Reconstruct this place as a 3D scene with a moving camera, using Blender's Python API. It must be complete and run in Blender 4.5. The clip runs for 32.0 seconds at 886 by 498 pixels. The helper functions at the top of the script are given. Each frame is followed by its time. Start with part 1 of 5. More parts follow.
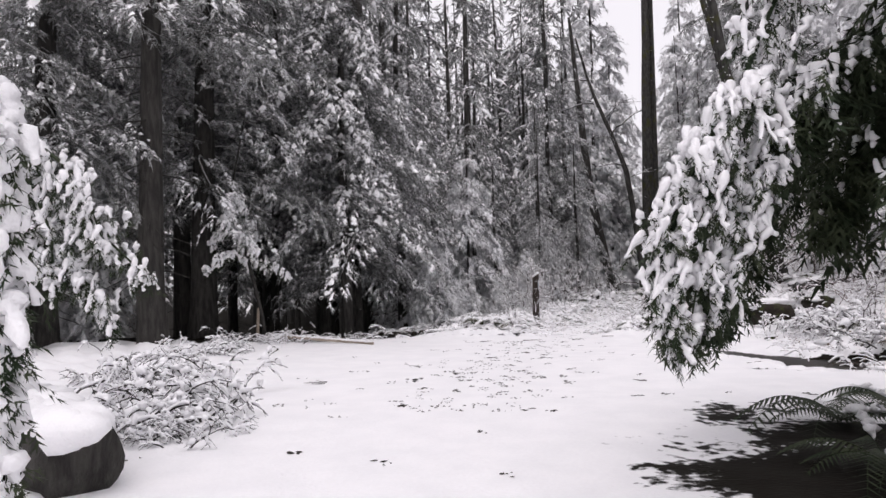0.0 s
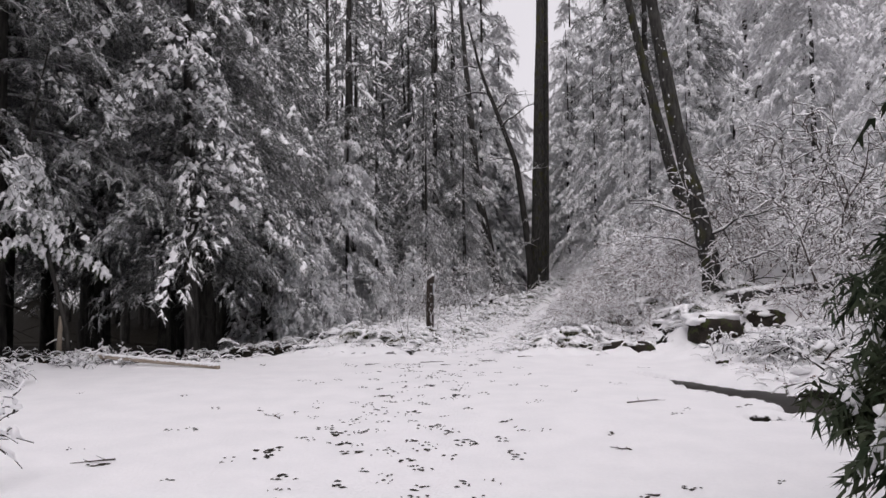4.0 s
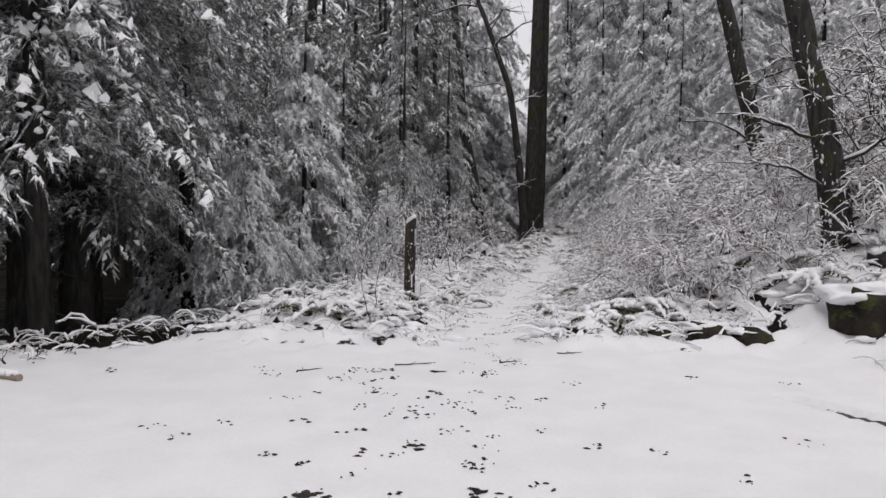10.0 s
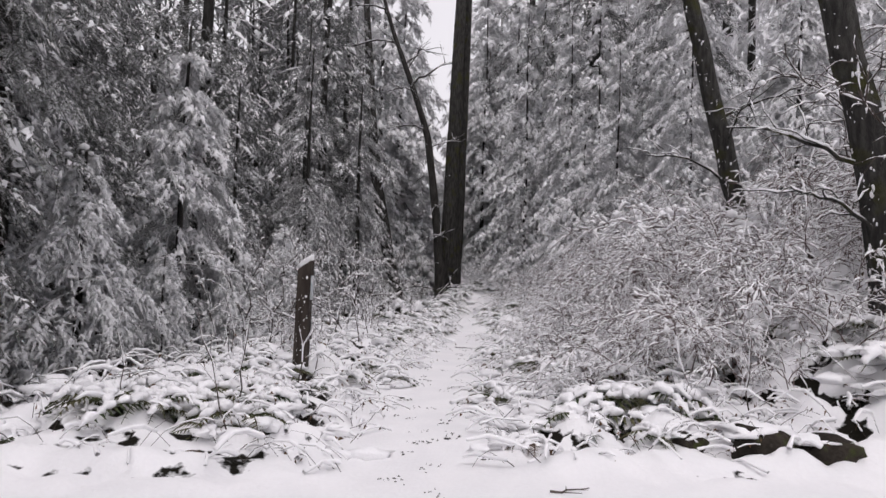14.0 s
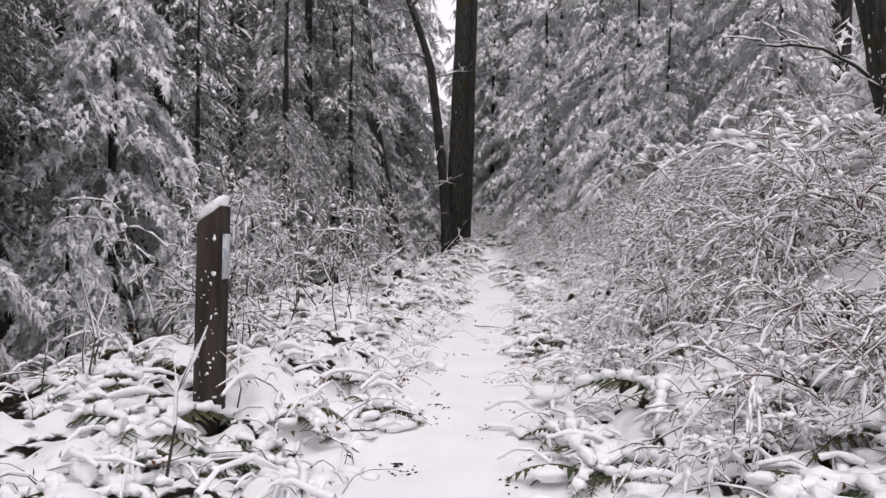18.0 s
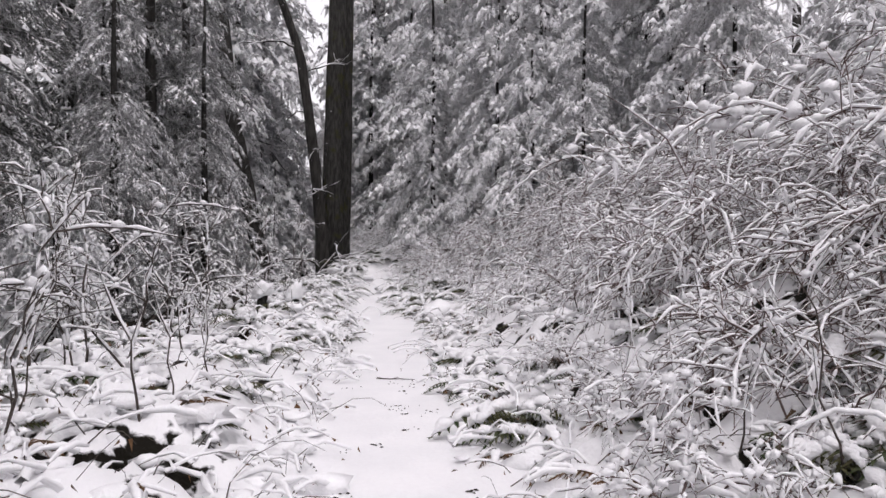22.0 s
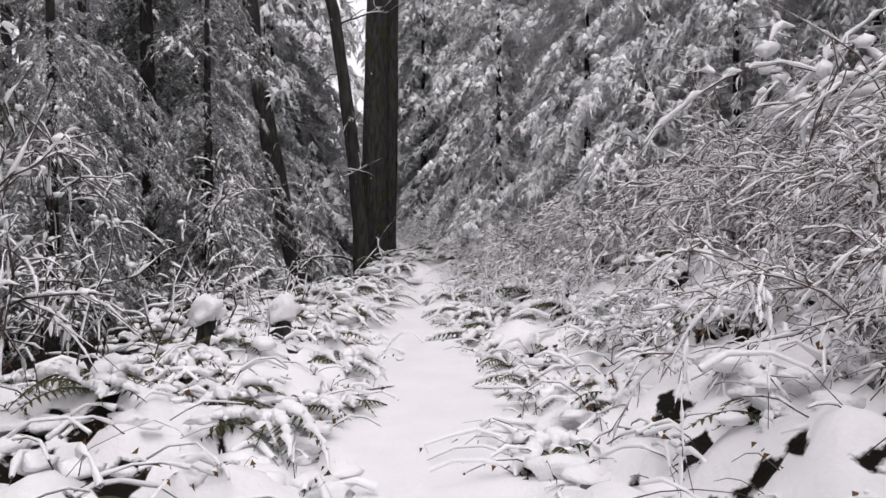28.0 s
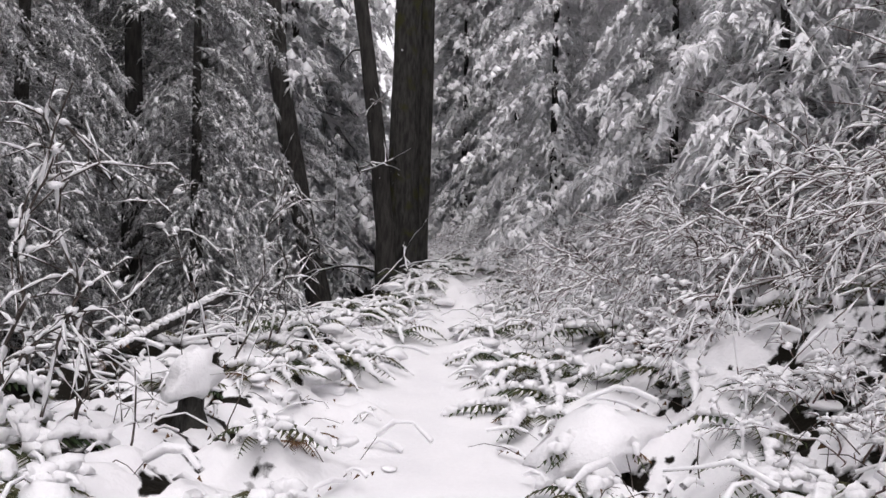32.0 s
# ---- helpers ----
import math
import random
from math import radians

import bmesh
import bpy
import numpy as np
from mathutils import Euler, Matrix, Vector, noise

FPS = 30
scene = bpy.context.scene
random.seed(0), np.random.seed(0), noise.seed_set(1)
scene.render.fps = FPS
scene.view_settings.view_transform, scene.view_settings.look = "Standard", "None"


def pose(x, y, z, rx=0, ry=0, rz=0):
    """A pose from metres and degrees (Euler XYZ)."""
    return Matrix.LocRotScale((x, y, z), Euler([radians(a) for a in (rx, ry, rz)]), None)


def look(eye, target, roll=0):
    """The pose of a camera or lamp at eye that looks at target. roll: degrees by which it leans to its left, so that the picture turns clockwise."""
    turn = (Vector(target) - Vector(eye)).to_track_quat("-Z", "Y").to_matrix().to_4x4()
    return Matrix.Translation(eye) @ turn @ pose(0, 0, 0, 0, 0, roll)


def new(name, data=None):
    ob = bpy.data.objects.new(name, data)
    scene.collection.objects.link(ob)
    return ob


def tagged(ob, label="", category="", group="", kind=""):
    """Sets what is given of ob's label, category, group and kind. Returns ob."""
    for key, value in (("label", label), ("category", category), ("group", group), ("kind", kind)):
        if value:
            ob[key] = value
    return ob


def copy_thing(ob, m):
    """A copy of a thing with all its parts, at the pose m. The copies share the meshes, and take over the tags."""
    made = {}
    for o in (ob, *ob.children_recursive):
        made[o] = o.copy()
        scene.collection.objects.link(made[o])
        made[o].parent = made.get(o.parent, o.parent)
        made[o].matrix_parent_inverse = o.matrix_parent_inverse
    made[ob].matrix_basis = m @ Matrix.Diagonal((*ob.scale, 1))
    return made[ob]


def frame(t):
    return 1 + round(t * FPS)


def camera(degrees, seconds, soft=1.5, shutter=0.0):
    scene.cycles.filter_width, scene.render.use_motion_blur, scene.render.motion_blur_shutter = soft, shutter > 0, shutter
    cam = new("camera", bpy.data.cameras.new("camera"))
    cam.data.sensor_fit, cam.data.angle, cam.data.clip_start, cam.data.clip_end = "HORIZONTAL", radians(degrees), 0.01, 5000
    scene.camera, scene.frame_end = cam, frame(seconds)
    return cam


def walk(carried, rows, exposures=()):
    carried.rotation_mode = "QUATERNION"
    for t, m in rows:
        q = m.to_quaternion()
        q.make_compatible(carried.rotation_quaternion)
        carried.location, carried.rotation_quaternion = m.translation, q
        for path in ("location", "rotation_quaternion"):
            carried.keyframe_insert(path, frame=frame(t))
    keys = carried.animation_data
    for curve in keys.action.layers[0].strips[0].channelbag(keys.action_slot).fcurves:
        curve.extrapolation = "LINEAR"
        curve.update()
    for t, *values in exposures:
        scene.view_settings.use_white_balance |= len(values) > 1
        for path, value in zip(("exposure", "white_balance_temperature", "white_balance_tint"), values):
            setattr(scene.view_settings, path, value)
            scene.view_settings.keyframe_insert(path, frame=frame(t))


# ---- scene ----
import collections

# ---------------------------------------------------------------- camera
cam = camera(65.0, 32.0, soft=1.5)
PATH = [
    (0, (1.136, -4.068, 1.460), (0.751, -2.108, 1.553), -1.31),
    (0.5, (1.050, -3.670, 1.495), (0.671, -1.706, 1.527), -0.80),
    (1, (0.896, -3.293, 1.522), (0.579, -1.318, 1.545), -1.79),
    (1.5, (0.829, -2.791, 1.506), (0.458, -0.827, 1.591), -2.06),
    (2, (0.767, -2.291, 1.515), (0.430, -0.320, 1.562), -1.51),
    (2.5, (0.678, -1.850, 1.561), (0.484, 0.140, 1.588), -1.77),
    (4.5, (0.256, 0.178, 1.616), (0.233, 2.175, 1.706), -0.09),
    (5, (0.184, 0.620, 1.645), (0.142, 2.619, 1.584), 0.05),
    (5.5, (0.231, 1.062, 1.540), (0.300, 3.060, 1.507), 1.11),
    (6, (0.308, 1.544, 1.590), (0.283, 3.544, 1.583), -0.17),
    (6.5, (0.299, 2.008, 1.624), (0.157, 4.002, 1.549), 0.85),
    (7, (0.153, 2.466, 1.631), (0.124, 4.464, 1.552), -0.44),
    (7.5, (0.210, 3.005, 1.629), (0.209, 5.005, 1.626), 0.42),
    (8, (0.222, 3.504, 1.644), (0.232, 5.504, 1.627), 1.11),
    (8.5, (0.182, 3.951, 1.586), (0.267, 5.947, 1.492), -0.67),
    (9, (0.124, 4.361, 1.605), (0.248, 6.356, 1.548), 0.06),
    (9.5, (0.129, 4.799, 1.563), (0.222, 6.795, 1.497), 1.71),
    (10, (0.094, 5.235, 1.539), (0.136, 7.233, 1.464), 0.79),
    (10.5, (0.164, 5.682, 1.476), (0.182, 7.681, 1.419), 0.65),
    (11, (0.130, 6.161, 1.467), (0.146, 8.161, 1.454), 1.38),
    (11.5, (0.040, 6.562, 1.462), (0.174, 8.556, 1.382), 1.17),
    (12, (0.054, 7.025, 1.403), (0.196, 9.019, 1.414), 2.32),
    (12.5, (0.061, 7.411, 1.422), (0.227, 9.404, 1.460), 2.25),
    (13, (-0.006, 7.786, 1.420), (0.380, 9.748, 1.399), 1.58),
    (13.5, (0.055, 8.200, 1.412), (0.355, 10.175, 1.504), 2.12),
    (15.5, (0.341, 10.510, 1.407), (0.703, 12.475, 1.498), 0.38),
    (16, (0.424, 11.034, 1.409), (0.798, 12.998, 1.445), -0.51),
    (16.5, (0.568, 11.413, 1.432), (0.853, 13.393, 1.431), 1.84),
    (17, (0.579, 11.814, 1.395), (0.813, 13.800, 1.430), 1.17),
    (17.5, (0.585, 12.315, 1.392), (0.833, 14.300, 1.372), 0.45),
    (18, (0.606, 12.761, 1.459), (0.903, 14.738, 1.415), 1.14),
    (18.5, (0.553, 13.155, 1.440), (0.968, 15.111, 1.425), -0.14),
    (19, (0.686, 13.546, 1.443), (1.093, 15.504, 1.437), 0.83),
    (19.5, (0.684, 14.060, 1.418), (1.154, 16.004, 1.423), 1.03),
    (20, (0.740, 14.487, 1.385), (1.217, 16.429, 1.392), 0.23),
    (20.5, (0.739, 14.869, 1.411), (1.229, 16.807, 1.490), 0.73),
    (21, (0.771, 15.314, 1.398), (1.317, 17.234, 1.518), 0.76),
    (21.5, (0.804, 15.699, 1.414), (1.481, 17.581, 1.412), -0.27),
    (22, (0.953, 16.141, 1.375), (1.607, 18.031, 1.387), 0.36),
    (22.5, (1.077, 16.607, 1.373), (1.724, 18.494, 1.516), 0.25),
    (23, (1.169, 17.035, 1.333), (1.851, 18.915, 1.359), -0.50),
    (23.5, (1.371, 17.430, 1.316), (1.988, 19.332, 1.317), -0.77),
    (24, (1.476, 17.890, 1.294), (2.093, 19.791, 1.373), -0.69),
    (24.5, (1.645, 18.256, 1.301), (2.215, 20.169, 1.419), -0.58),
    (25, (1.789, 18.613, 1.298), (2.255, 20.558, 1.322), 0.67),
    (25.5, (1.807, 18.998, 1.309), (2.312, 20.931, 1.412), -1.05),
    (26, (1.856, 19.308, 1.309), (2.440, 21.221, 1.333), -1.13),
    (26.5, (1.917, 19.607, 1.284), (2.424, 21.541, 1.294), -0.09),
    (28.5, (2.579, 21.448, 1.318), (3.066, 23.388, 1.322), 0.07),
    (29, (2.749, 21.865, 1.319), (3.237, 23.804, 1.348), 0.29),
    (29.5, (2.891, 22.216, 1.326), (3.347, 24.163, 1.310), 1.08),
    (30, (2.953, 22.665, 1.332), (3.455, 24.601, 1.367), 0.34),
    (30.5, (3.079, 23.094, 1.328), (3.495, 25.047, 1.446), 0.60),
    (31, (3.171, 23.493, 1.390), (3.535, 25.459, 1.434), 1.80),
    (31.5, (3.246, 23.846, 1.489), (3.643, 25.805, 1.562), 1.41),
    (32, (3.330, 24.237, 1.473), (3.691, 26.204, 1.490), 1.24),
]
walk(cam, [(t, look(eye, target, roll)) for t, eye, target, roll in PATH],
     [(0.0, -0.02, 6500, 17), (2.5, -0.1, 6500, 17), (4.5, -0.32, 6500, 17), (9.0, -0.34, 6500, 12), (13.0, -0.21, 6500, 16), (16.5, 0.02, 6500, 17), (19.0, 0.1, 6500, 18), (26.0, 0.16, 6500, 16), (29.5, 0.16, 6500, 16), (32.0, 0.26, 6500, 16)])

# ---------------------------------------------------------------- light
world = bpy.data.worlds.new("sky")
scene.world = world
world.use_nodes = True
wn = world.node_tree
sky = wn.nodes.new("ShaderNodeTexSky")
sky.sky_type = "NISHITA"
sky.sun_disc = False
sky.sun_elevation = radians(65)
sky.sun_rotation = radians(190)
sky.dust_density = 6.0
sky.air_density = 1.0
grey = wn.nodes.new("ShaderNodeHueSaturation")
grey.inputs["Saturation"].default_value = 0.12
wn.links.new(sky.outputs[0], grey.inputs["Color"])
cloud = wn.nodes.new("ShaderNodeMix")
cloud.data_type = "RGBA"
cloud.inputs["Factor"].default_value = 0.7
cloud.inputs["B"].default_value = (7.6, 7.6, 7.8, 1)
wn.links.new(grey.outputs[0], cloud.inputs["A"])
wn.links.new(cloud.outputs["Result"], wn.nodes["Background"].inputs["Color"])
wn.nodes["Background"].inputs["Strength"].default_value = 0.15
sun = new("sun", bpy.data.lights.new("sun", "SUN"))
sun.data.energy = 0.7
sun.data.angle = radians(60)
sun.data.color = (1.0, 0.97, 0.95)
sun.matrix_world = look((-4, -17, 40), (0, 0, 0))


# ---------------------------------------------------------------- materials
def material(name, base, rough=0.8, second=None, scale=6.0, fine=60.0, bump=0.3, metal=0.0, stretch=(1, 1, 1), spots=None, depth=0.02, random_tint=0.0):
    """A surface with a coarse and a fine variation of colour and relief."""
    m = bpy.data.materials.new(name)
    m.use_nodes = True
    nt = m.node_tree
    b = nt.nodes["Principled BSDF"]
    b.inputs["Roughness"].default_value = rough
    b.inputs["Specular IOR Level"].default_value = 0.15
    b.inputs["Metallic"].default_value = metal
    co = nt.nodes.new("ShaderNodeTexCoord")
    mp = nt.nodes.new("ShaderNodeMapping")
    mp.inputs["Scale"].default_value = stretch
    nt.links.new(co.outputs["Object"], mp.inputs["Vector"])
    n1 = nt.nodes.new("ShaderNodeTexNoise")
    n1.inputs["Scale"].default_value = scale
    n1.inputs["Detail"].default_value = 4
    n2 = nt.nodes.new("ShaderNodeTexNoise")
    n2.inputs["Scale"].default_value = fine
    n2.inputs["Detail"].default_value = 3
    for n in (n1, n2):
        nt.links.new(mp.outputs[0], n.inputs["Vector"])
    ramp = nt.nodes.new("ShaderNodeMapRange")
    ramp.inputs["From Min"].default_value = 0.38
    ramp.inputs["From Max"].default_value = 0.62
    nt.links.new(n1.outputs["Fac"], ramp.inputs["Value"])
    mix = nt.nodes.new("ShaderNodeMix")
    mix.data_type = "RGBA"
    mix.inputs["A"].default_value = (*base, 1)
    mix.inputs["B"].default_value = (*(second or [c * 0.75 for c in base]), 1)
    nt.links.new(ramp.outputs[0], mix.inputs["Factor"])
    out = mix.outputs["Result"]
    if spots:
        colour, lo, hi, sc = spots
        n3 = nt.nodes.new("ShaderNodeTexNoise")
        n3.inputs["Scale"].default_value = sc
        n3.inputs["Detail"].default_value = 5
        nt.links.new(co.outputs["Object"], n3.inputs["Vector"])
        r3 = nt.nodes.new("ShaderNodeMapRange")
        r3.inputs["From Min"].default_value, r3.inputs["From Max"].default_value = lo, hi
        nt.links.new(n3.outputs["Fac"], r3.inputs["Value"])
        mix3 = nt.nodes.new("ShaderNodeMix")
        mix3.data_type = "RGBA"
        mix3.inputs["B"].default_value = (*colour, 1)
        nt.links.new(r3.outputs[0], mix3.inputs["Factor"])
        nt.links.new(out, mix3.inputs["A"])
        out = mix3.outputs["Result"]
    hs = nt.nodes.new("ShaderNodeHueSaturation")
    vr = nt.nodes.new("ShaderNodeMapRange")
    vr.inputs["To Min"].default_value, vr.inputs["To Max"].default_value = 0.8 - random_tint, 1.2 + random_tint
    nt.links.new(n2.outputs["Fac"], vr.inputs["Value"])
    nt.links.new(vr.outputs[0], hs.inputs["Value"])
    nt.links.new(out, hs.inputs["Color"])
    nt.links.new(hs.outputs[0], b.inputs["Base Color"])
    if bump:
        add = nt.nodes.new("ShaderNodeMath")
        add.operation = "ADD"
        nt.links.new(n1.outputs["Fac"], add.inputs[0])
        nt.links.new(n2.outputs["Fac"], add.inputs[1])
        bp = nt.nodes.new("ShaderNodeBump")
        bp.inputs["Strength"].default_value = bump
        bp.inputs["Distance"].default_value = depth
        nt.links.new(add.outputs[0], bp.inputs["Height"])
        nt.links.new(bp.outputs[0], b.inputs["Normal"])
    return m


SNOW = material("snow", (0.93, 0.925, 0.94), 0.65, (0.89, 0.885, 0.9), 3.0, 45.0, 0.35, depth=0.03)
SNOW.node_tree.nodes["Hue/Saturation/Value"].inputs["Fac"].default_value = 0.25
NEEDLE = material("frosted_needles", (0.065, 0.072, 0.06), 0.7, (0.13, 0.135, 0.122), 3.0, 50.0, 0.2, spots=((0.55, 0.55, 0.56), 0.42, 0.62, 30.0))
NEEDLE_FROST = material("rimed_needles", (0.5, 0.5, 0.495), 0.75, (0.62, 0.62, 0.62), 2.0, 60.0, 0.2, spots=((0.82, 0.82, 0.83), 0.36, 0.52, 30.0))
NEEDLE_GREY = material("grey_needles", (0.13, 0.134, 0.125), 0.75, (0.23, 0.232, 0.225), 2.0, 60.0, 0.2, spots=((0.65, 0.65, 0.66), 0.4, 0.58, 30.0))
NEEDLE_DARK = material("dark_needles", (0.02, 0.032, 0.016), 0.6, (0.045, 0.055, 0.03), 5.0, 60.0, 0.2)
BARK = material("bark", (0.036, 0.034, 0.032), 0.9, (0.07, 0.066, 0.061), 4.0, 22.0, 0.9, stretch=(3, 3, 0.6), depth=0.05)
MOSSY = material("mossy_bark", (0.034, 0.033, 0.031), 0.9, (0.072, 0.069, 0.064), 5.0, 26.0, 0.9, stretch=(3, 3, 0.7), spots=((0.055, 0.055, 0.022), 0.55, 0.68, 2.4), depth=0.05)
TWIG = material("twig_bark", (0.06, 0.05, 0.045), 0.8, (0.11, 0.09, 0.08), 6.0, 60.0, 0.2)
TWIG_RED = material("red_twig_bark", (0.11, 0.075, 0.068), 0.8, (0.2, 0.15, 0.14), 6.0, 60.0, 0.2)
FERN = material("fern_green", (0.035, 0.055, 0.025), 0.6, (0.08, 0.075, 0.035), 4.0, 40.0, 0.2)
DEADLEAF = material("dead_leaf", (0.16, 0.09, 0.045), 0.8, (0.08, 0.05, 0.03), 8.0, 60.0, 0.3)
# dark colour for the flecks that imitate shaded footprint dents
PRINT_SHADE = material("print_shade", (0.022, 0.019, 0.017), 0.5, (0.045, 0.038, 0.03), 4.0, 40.0, 0.8, depth=0.04)
ROCK = material("rock", (0.02, 0.017, 0.014), 0.85, (0.042, 0.035, 0.028), 3.0, 25.0, 0.8, spots=((0.05, 0.06, 0.02), 0.55, 0.65, 5.0), depth=0.04)
TIMBER = material("weathered_timber", (0.035, 0.028, 0.024), 0.85, (0.065, 0.053, 0.045), 3.0, 40.0, 0.6, stretch=(4, 4, 0.5), depth=0.01)
PALEWOOD = material("pale_wood", (0.3, 0.25, 0.2), 0.8, (0.4, 0.34, 0.28), 3.0, 40.0, 0.4)
MARKER = material("weathered_white_plastic", (0.62, 0.63, 0.64), 0.5, (0.5, 0.52, 0.55), 8.0, 60.0, 0.1, spots=((0.3, 0.36, 0.42), 0.56, 0.62, 14.0))
WATER = material("dark_water", (0.012, 0.01, 0.008), 0.4, (0.02, 0.017, 0.013), 2.0, 12.0, 0.08)


WATER.node_tree.nodes["Principled BSDF"].inputs["Specular IOR Level"].default_value = 0.08


# ---------------------------------------------------------------- mesh building
class MB:
    """Collects vertices and faces, and turns them into one mesh."""

    def __init__(self):
        self.v, self.f, self.n = [], [], 0

    def add(self, v, f):
        v = np.asarray(v, float).reshape(-1, 3)
        self.v.append(v)
        self.f.append(np.asarray(f, int) + self.n)
        self.n += len(v)

    def mesh(self, name, mat, smooth=True):
        me = bpy.data.meshes.new(name)
        v = np.concatenate(self.v)
        loops = np.concatenate([f.ravel() for f in self.f])
        sizes = np.concatenate([np.full(len(f), f.shape[1]) for f in self.f])
        starts = np.r_[0, np.cumsum(sizes)[:-1]]
        me.vertices.add(len(v))
        me.vertices.foreach_set("co", v.ravel())
        me.loops.add(len(loops))
        me.loops.foreach_set("vertex_index", loops)
        me.polygons.add(len(sizes))
        me.polygons.foreach_set("loop_start", starts)
        if smooth:
            me.polygons.foreach_set("use_smooth", np.ones(len(sizes), bool))
        me.update(calc_edges=True)
        me.validate()
        me.materials.append(mat)
        return me


def thing(name, label, category, group="", m=None, kind=""):
    ob = tagged(new(name), label, category, group, kind)
    if m is not None:
        ob.matrix_basis = m
    return ob


def part(name, mb, mat, parent, label="", smooth=True, kind=""):
    ob = new(name, mb.mesh(name, mat, smooth))
    ob.parent = parent
    if kind:
        ob["kind"] = kind
    if label:
        ob["label"] = label
    return ob


def unit(a):
    return a / np.maximum(np.linalg.norm(a, axis=-1, keepdims=True), 1e-9)


def tube(mb, P, R, sides=5, cap=True, flat=1.0, jag=0.0, rng=None):
    """A tapering tube along the points P with the radii R."""
    P, R = np.asarray(P, float), np.asarray(R, float)
    n = len(P)
    T = unit(np.gradient(P, axis=0))
    ref = np.array([0, 0, 1.0]) if abs(T[:, 2].mean()) < 0.8 else np.array([1.0, 0, 0])
    U = unit(np.cross(T, ref))
    W = np.cross(U, T)
    a = np.linspace(0, 2 * np.pi, sides, endpoint=False)
    ring = np.cos(a)[None, :, None] * U[:, None] + flat * np.sin(a)[None, :, None] * W[:, None]
    rr = R[:, None, None] * np.ones((1, sides, 1))
    if jag:
        rr = rr * (1 + jag * rng.uniform(-1, 1, (n, sides, 1)))
    V = P[:, None] + ring * rr
    k = np.arange(sides)
    base = (np.arange(n - 1) * sides)[:, None]
    F = np.stack([base + k, base + (k + 1) % sides, base + sides + (k + 1) % sides, base + sides + k], -1).reshape(-1, 4)
    mb.add(V, F)
    if cap:
        mb.add(np.r_[V[-1], [P[-1] + T[-1] * R[-1] * 0.6]], np.stack([k, (k + 1) % sides, np.full(sides, sides)], -1))
        mb.add(np.r_[V[0], [P[0] - T[0] * R[0] * 0.2]], np.stack([(k + 1) % sides, k, np.full(sides, sides)], -1))


def ico(level):
    bm = bmesh.new()
    bmesh.ops.create_icosphere(bm, subdivisions=level, radius=1)
    v = np.array([p.co[:] for p in bm.verts])
    f = np.array([[p.index for p in t.verts] for t in bm.faces])
    bm.free()
    return v, f


ICO1, ICO2, ICO3 = ico(1), ico(2), ico(3)


def blob(mb, c, r, shape=None, lump=0.15, rng=None, turn=0.0):
    """A soft uneven lump with the half sizes r about c."""
    v, f = shape or ICO1
    k = 1 + lump * rng.uniform(-1, 1, (len(v), 1))
    p = v * k * np.asarray(r, float)
    c1, s1 = math.cos(turn), math.sin(turn)
    p = np.stack([p[:, 0] * c1 - p[:, 1] * s1, p[:, 0] * s1 + p[:, 1] * c1, p[:, 2]], -1)
    mb.add(p + np.asarray(c, float), f)


def noisy(p, scale, seed=0.0):
    return noise.noise(Vector((p[0] * scale + seed, p[1] * scale - seed, p[2] * scale)))


# ---------------------------------------------------------------- the lie of the land
PY = [-40, -10, 0, 8, 12, 14, 16.4, 18.1, 20.6, 23.4, 25.3, 27, 29, 31.2, 35.6, 38.4, 41.3, 60, 120]
PX = [2.0, 1.2, 0.1, 0.05, 0.45, 0.9, 1.25, 1.6, 2.15, 2.85, 3.35, 3.9, 4.25, 4.4, 5.6, 6.5, 7.3, 11, 20]
BY = [-60, 14, 18, 24, 28, 31, 36, 40, 43, 50, 70, 200]
BZ = [0, 0, 0.0, 0.03, 0.06, 0.12, 0.38, 0.92, 1.4, 2.4, 4.0, 8.0]


def ease(a, b, x):
    t = np.clip((x - a) / (b - a), 0, 1)
    return t * t * (3 - 2 * t)


def land(x, y):
    """Height of the ground, without its fine lumps."""
    x, y = np.asarray(x, float), np.asarray(y, float)
    d = x - np.interp(y, PY, PX)
    z = np.interp(y, BY, BZ)
    hill = 0.5 * np.maximum(d - 1.1, 0)
    hill = 9.0 * np.tanh(hill / 9.0)
    z = z + hill * ease(13.4 - 1.9 * ease(4.2, 5.3, x), 19, y)
    z = z + 0.3 * np.maximum(x - 5.6, 0) * (1 - ease(10, 19, y)) * ease(-60, -5, -np.abs(x))
    berm = 0.22 * ease(-0.7, -1.7, d) * (1 - ease(-2.8, -4.4, d)) * ease(13, 15.5, y)
    drop = 1.9 * ease(-3.2, -9.0, d) * ease(12.5, 18, y) + 2.2 * ease(-0.8, -3.5, d) * ease(32, 42, y)
    return z + berm - drop


def path_d(x, y):
    return np.asarray(x, float) - np.interp(y, PY, PX)


def gz(x, y):
    return float(land(x, y))


gx = np.r_[-np.geomspace(400, 10, 30), np.arange(-9.5, -3.6, 0.2), np.arange(-3.5, 7.0, 0.075), np.arange(7.05, 10.5, 0.15), np.geomspace(11, 400, 30)]
gy = np.r_[-np.geomspace(400, 7, 26), np.arange(-6.5, 12.4, 0.09), np.arange(12.5, 33, 0.08), np.arange(33.1, 44, 0.16), np.geomspace(45, 500, 30)]
X, Y = np.meshgrid(gx, gy)
Z = land(X, Y)
rng = np.random.default_rng(3)


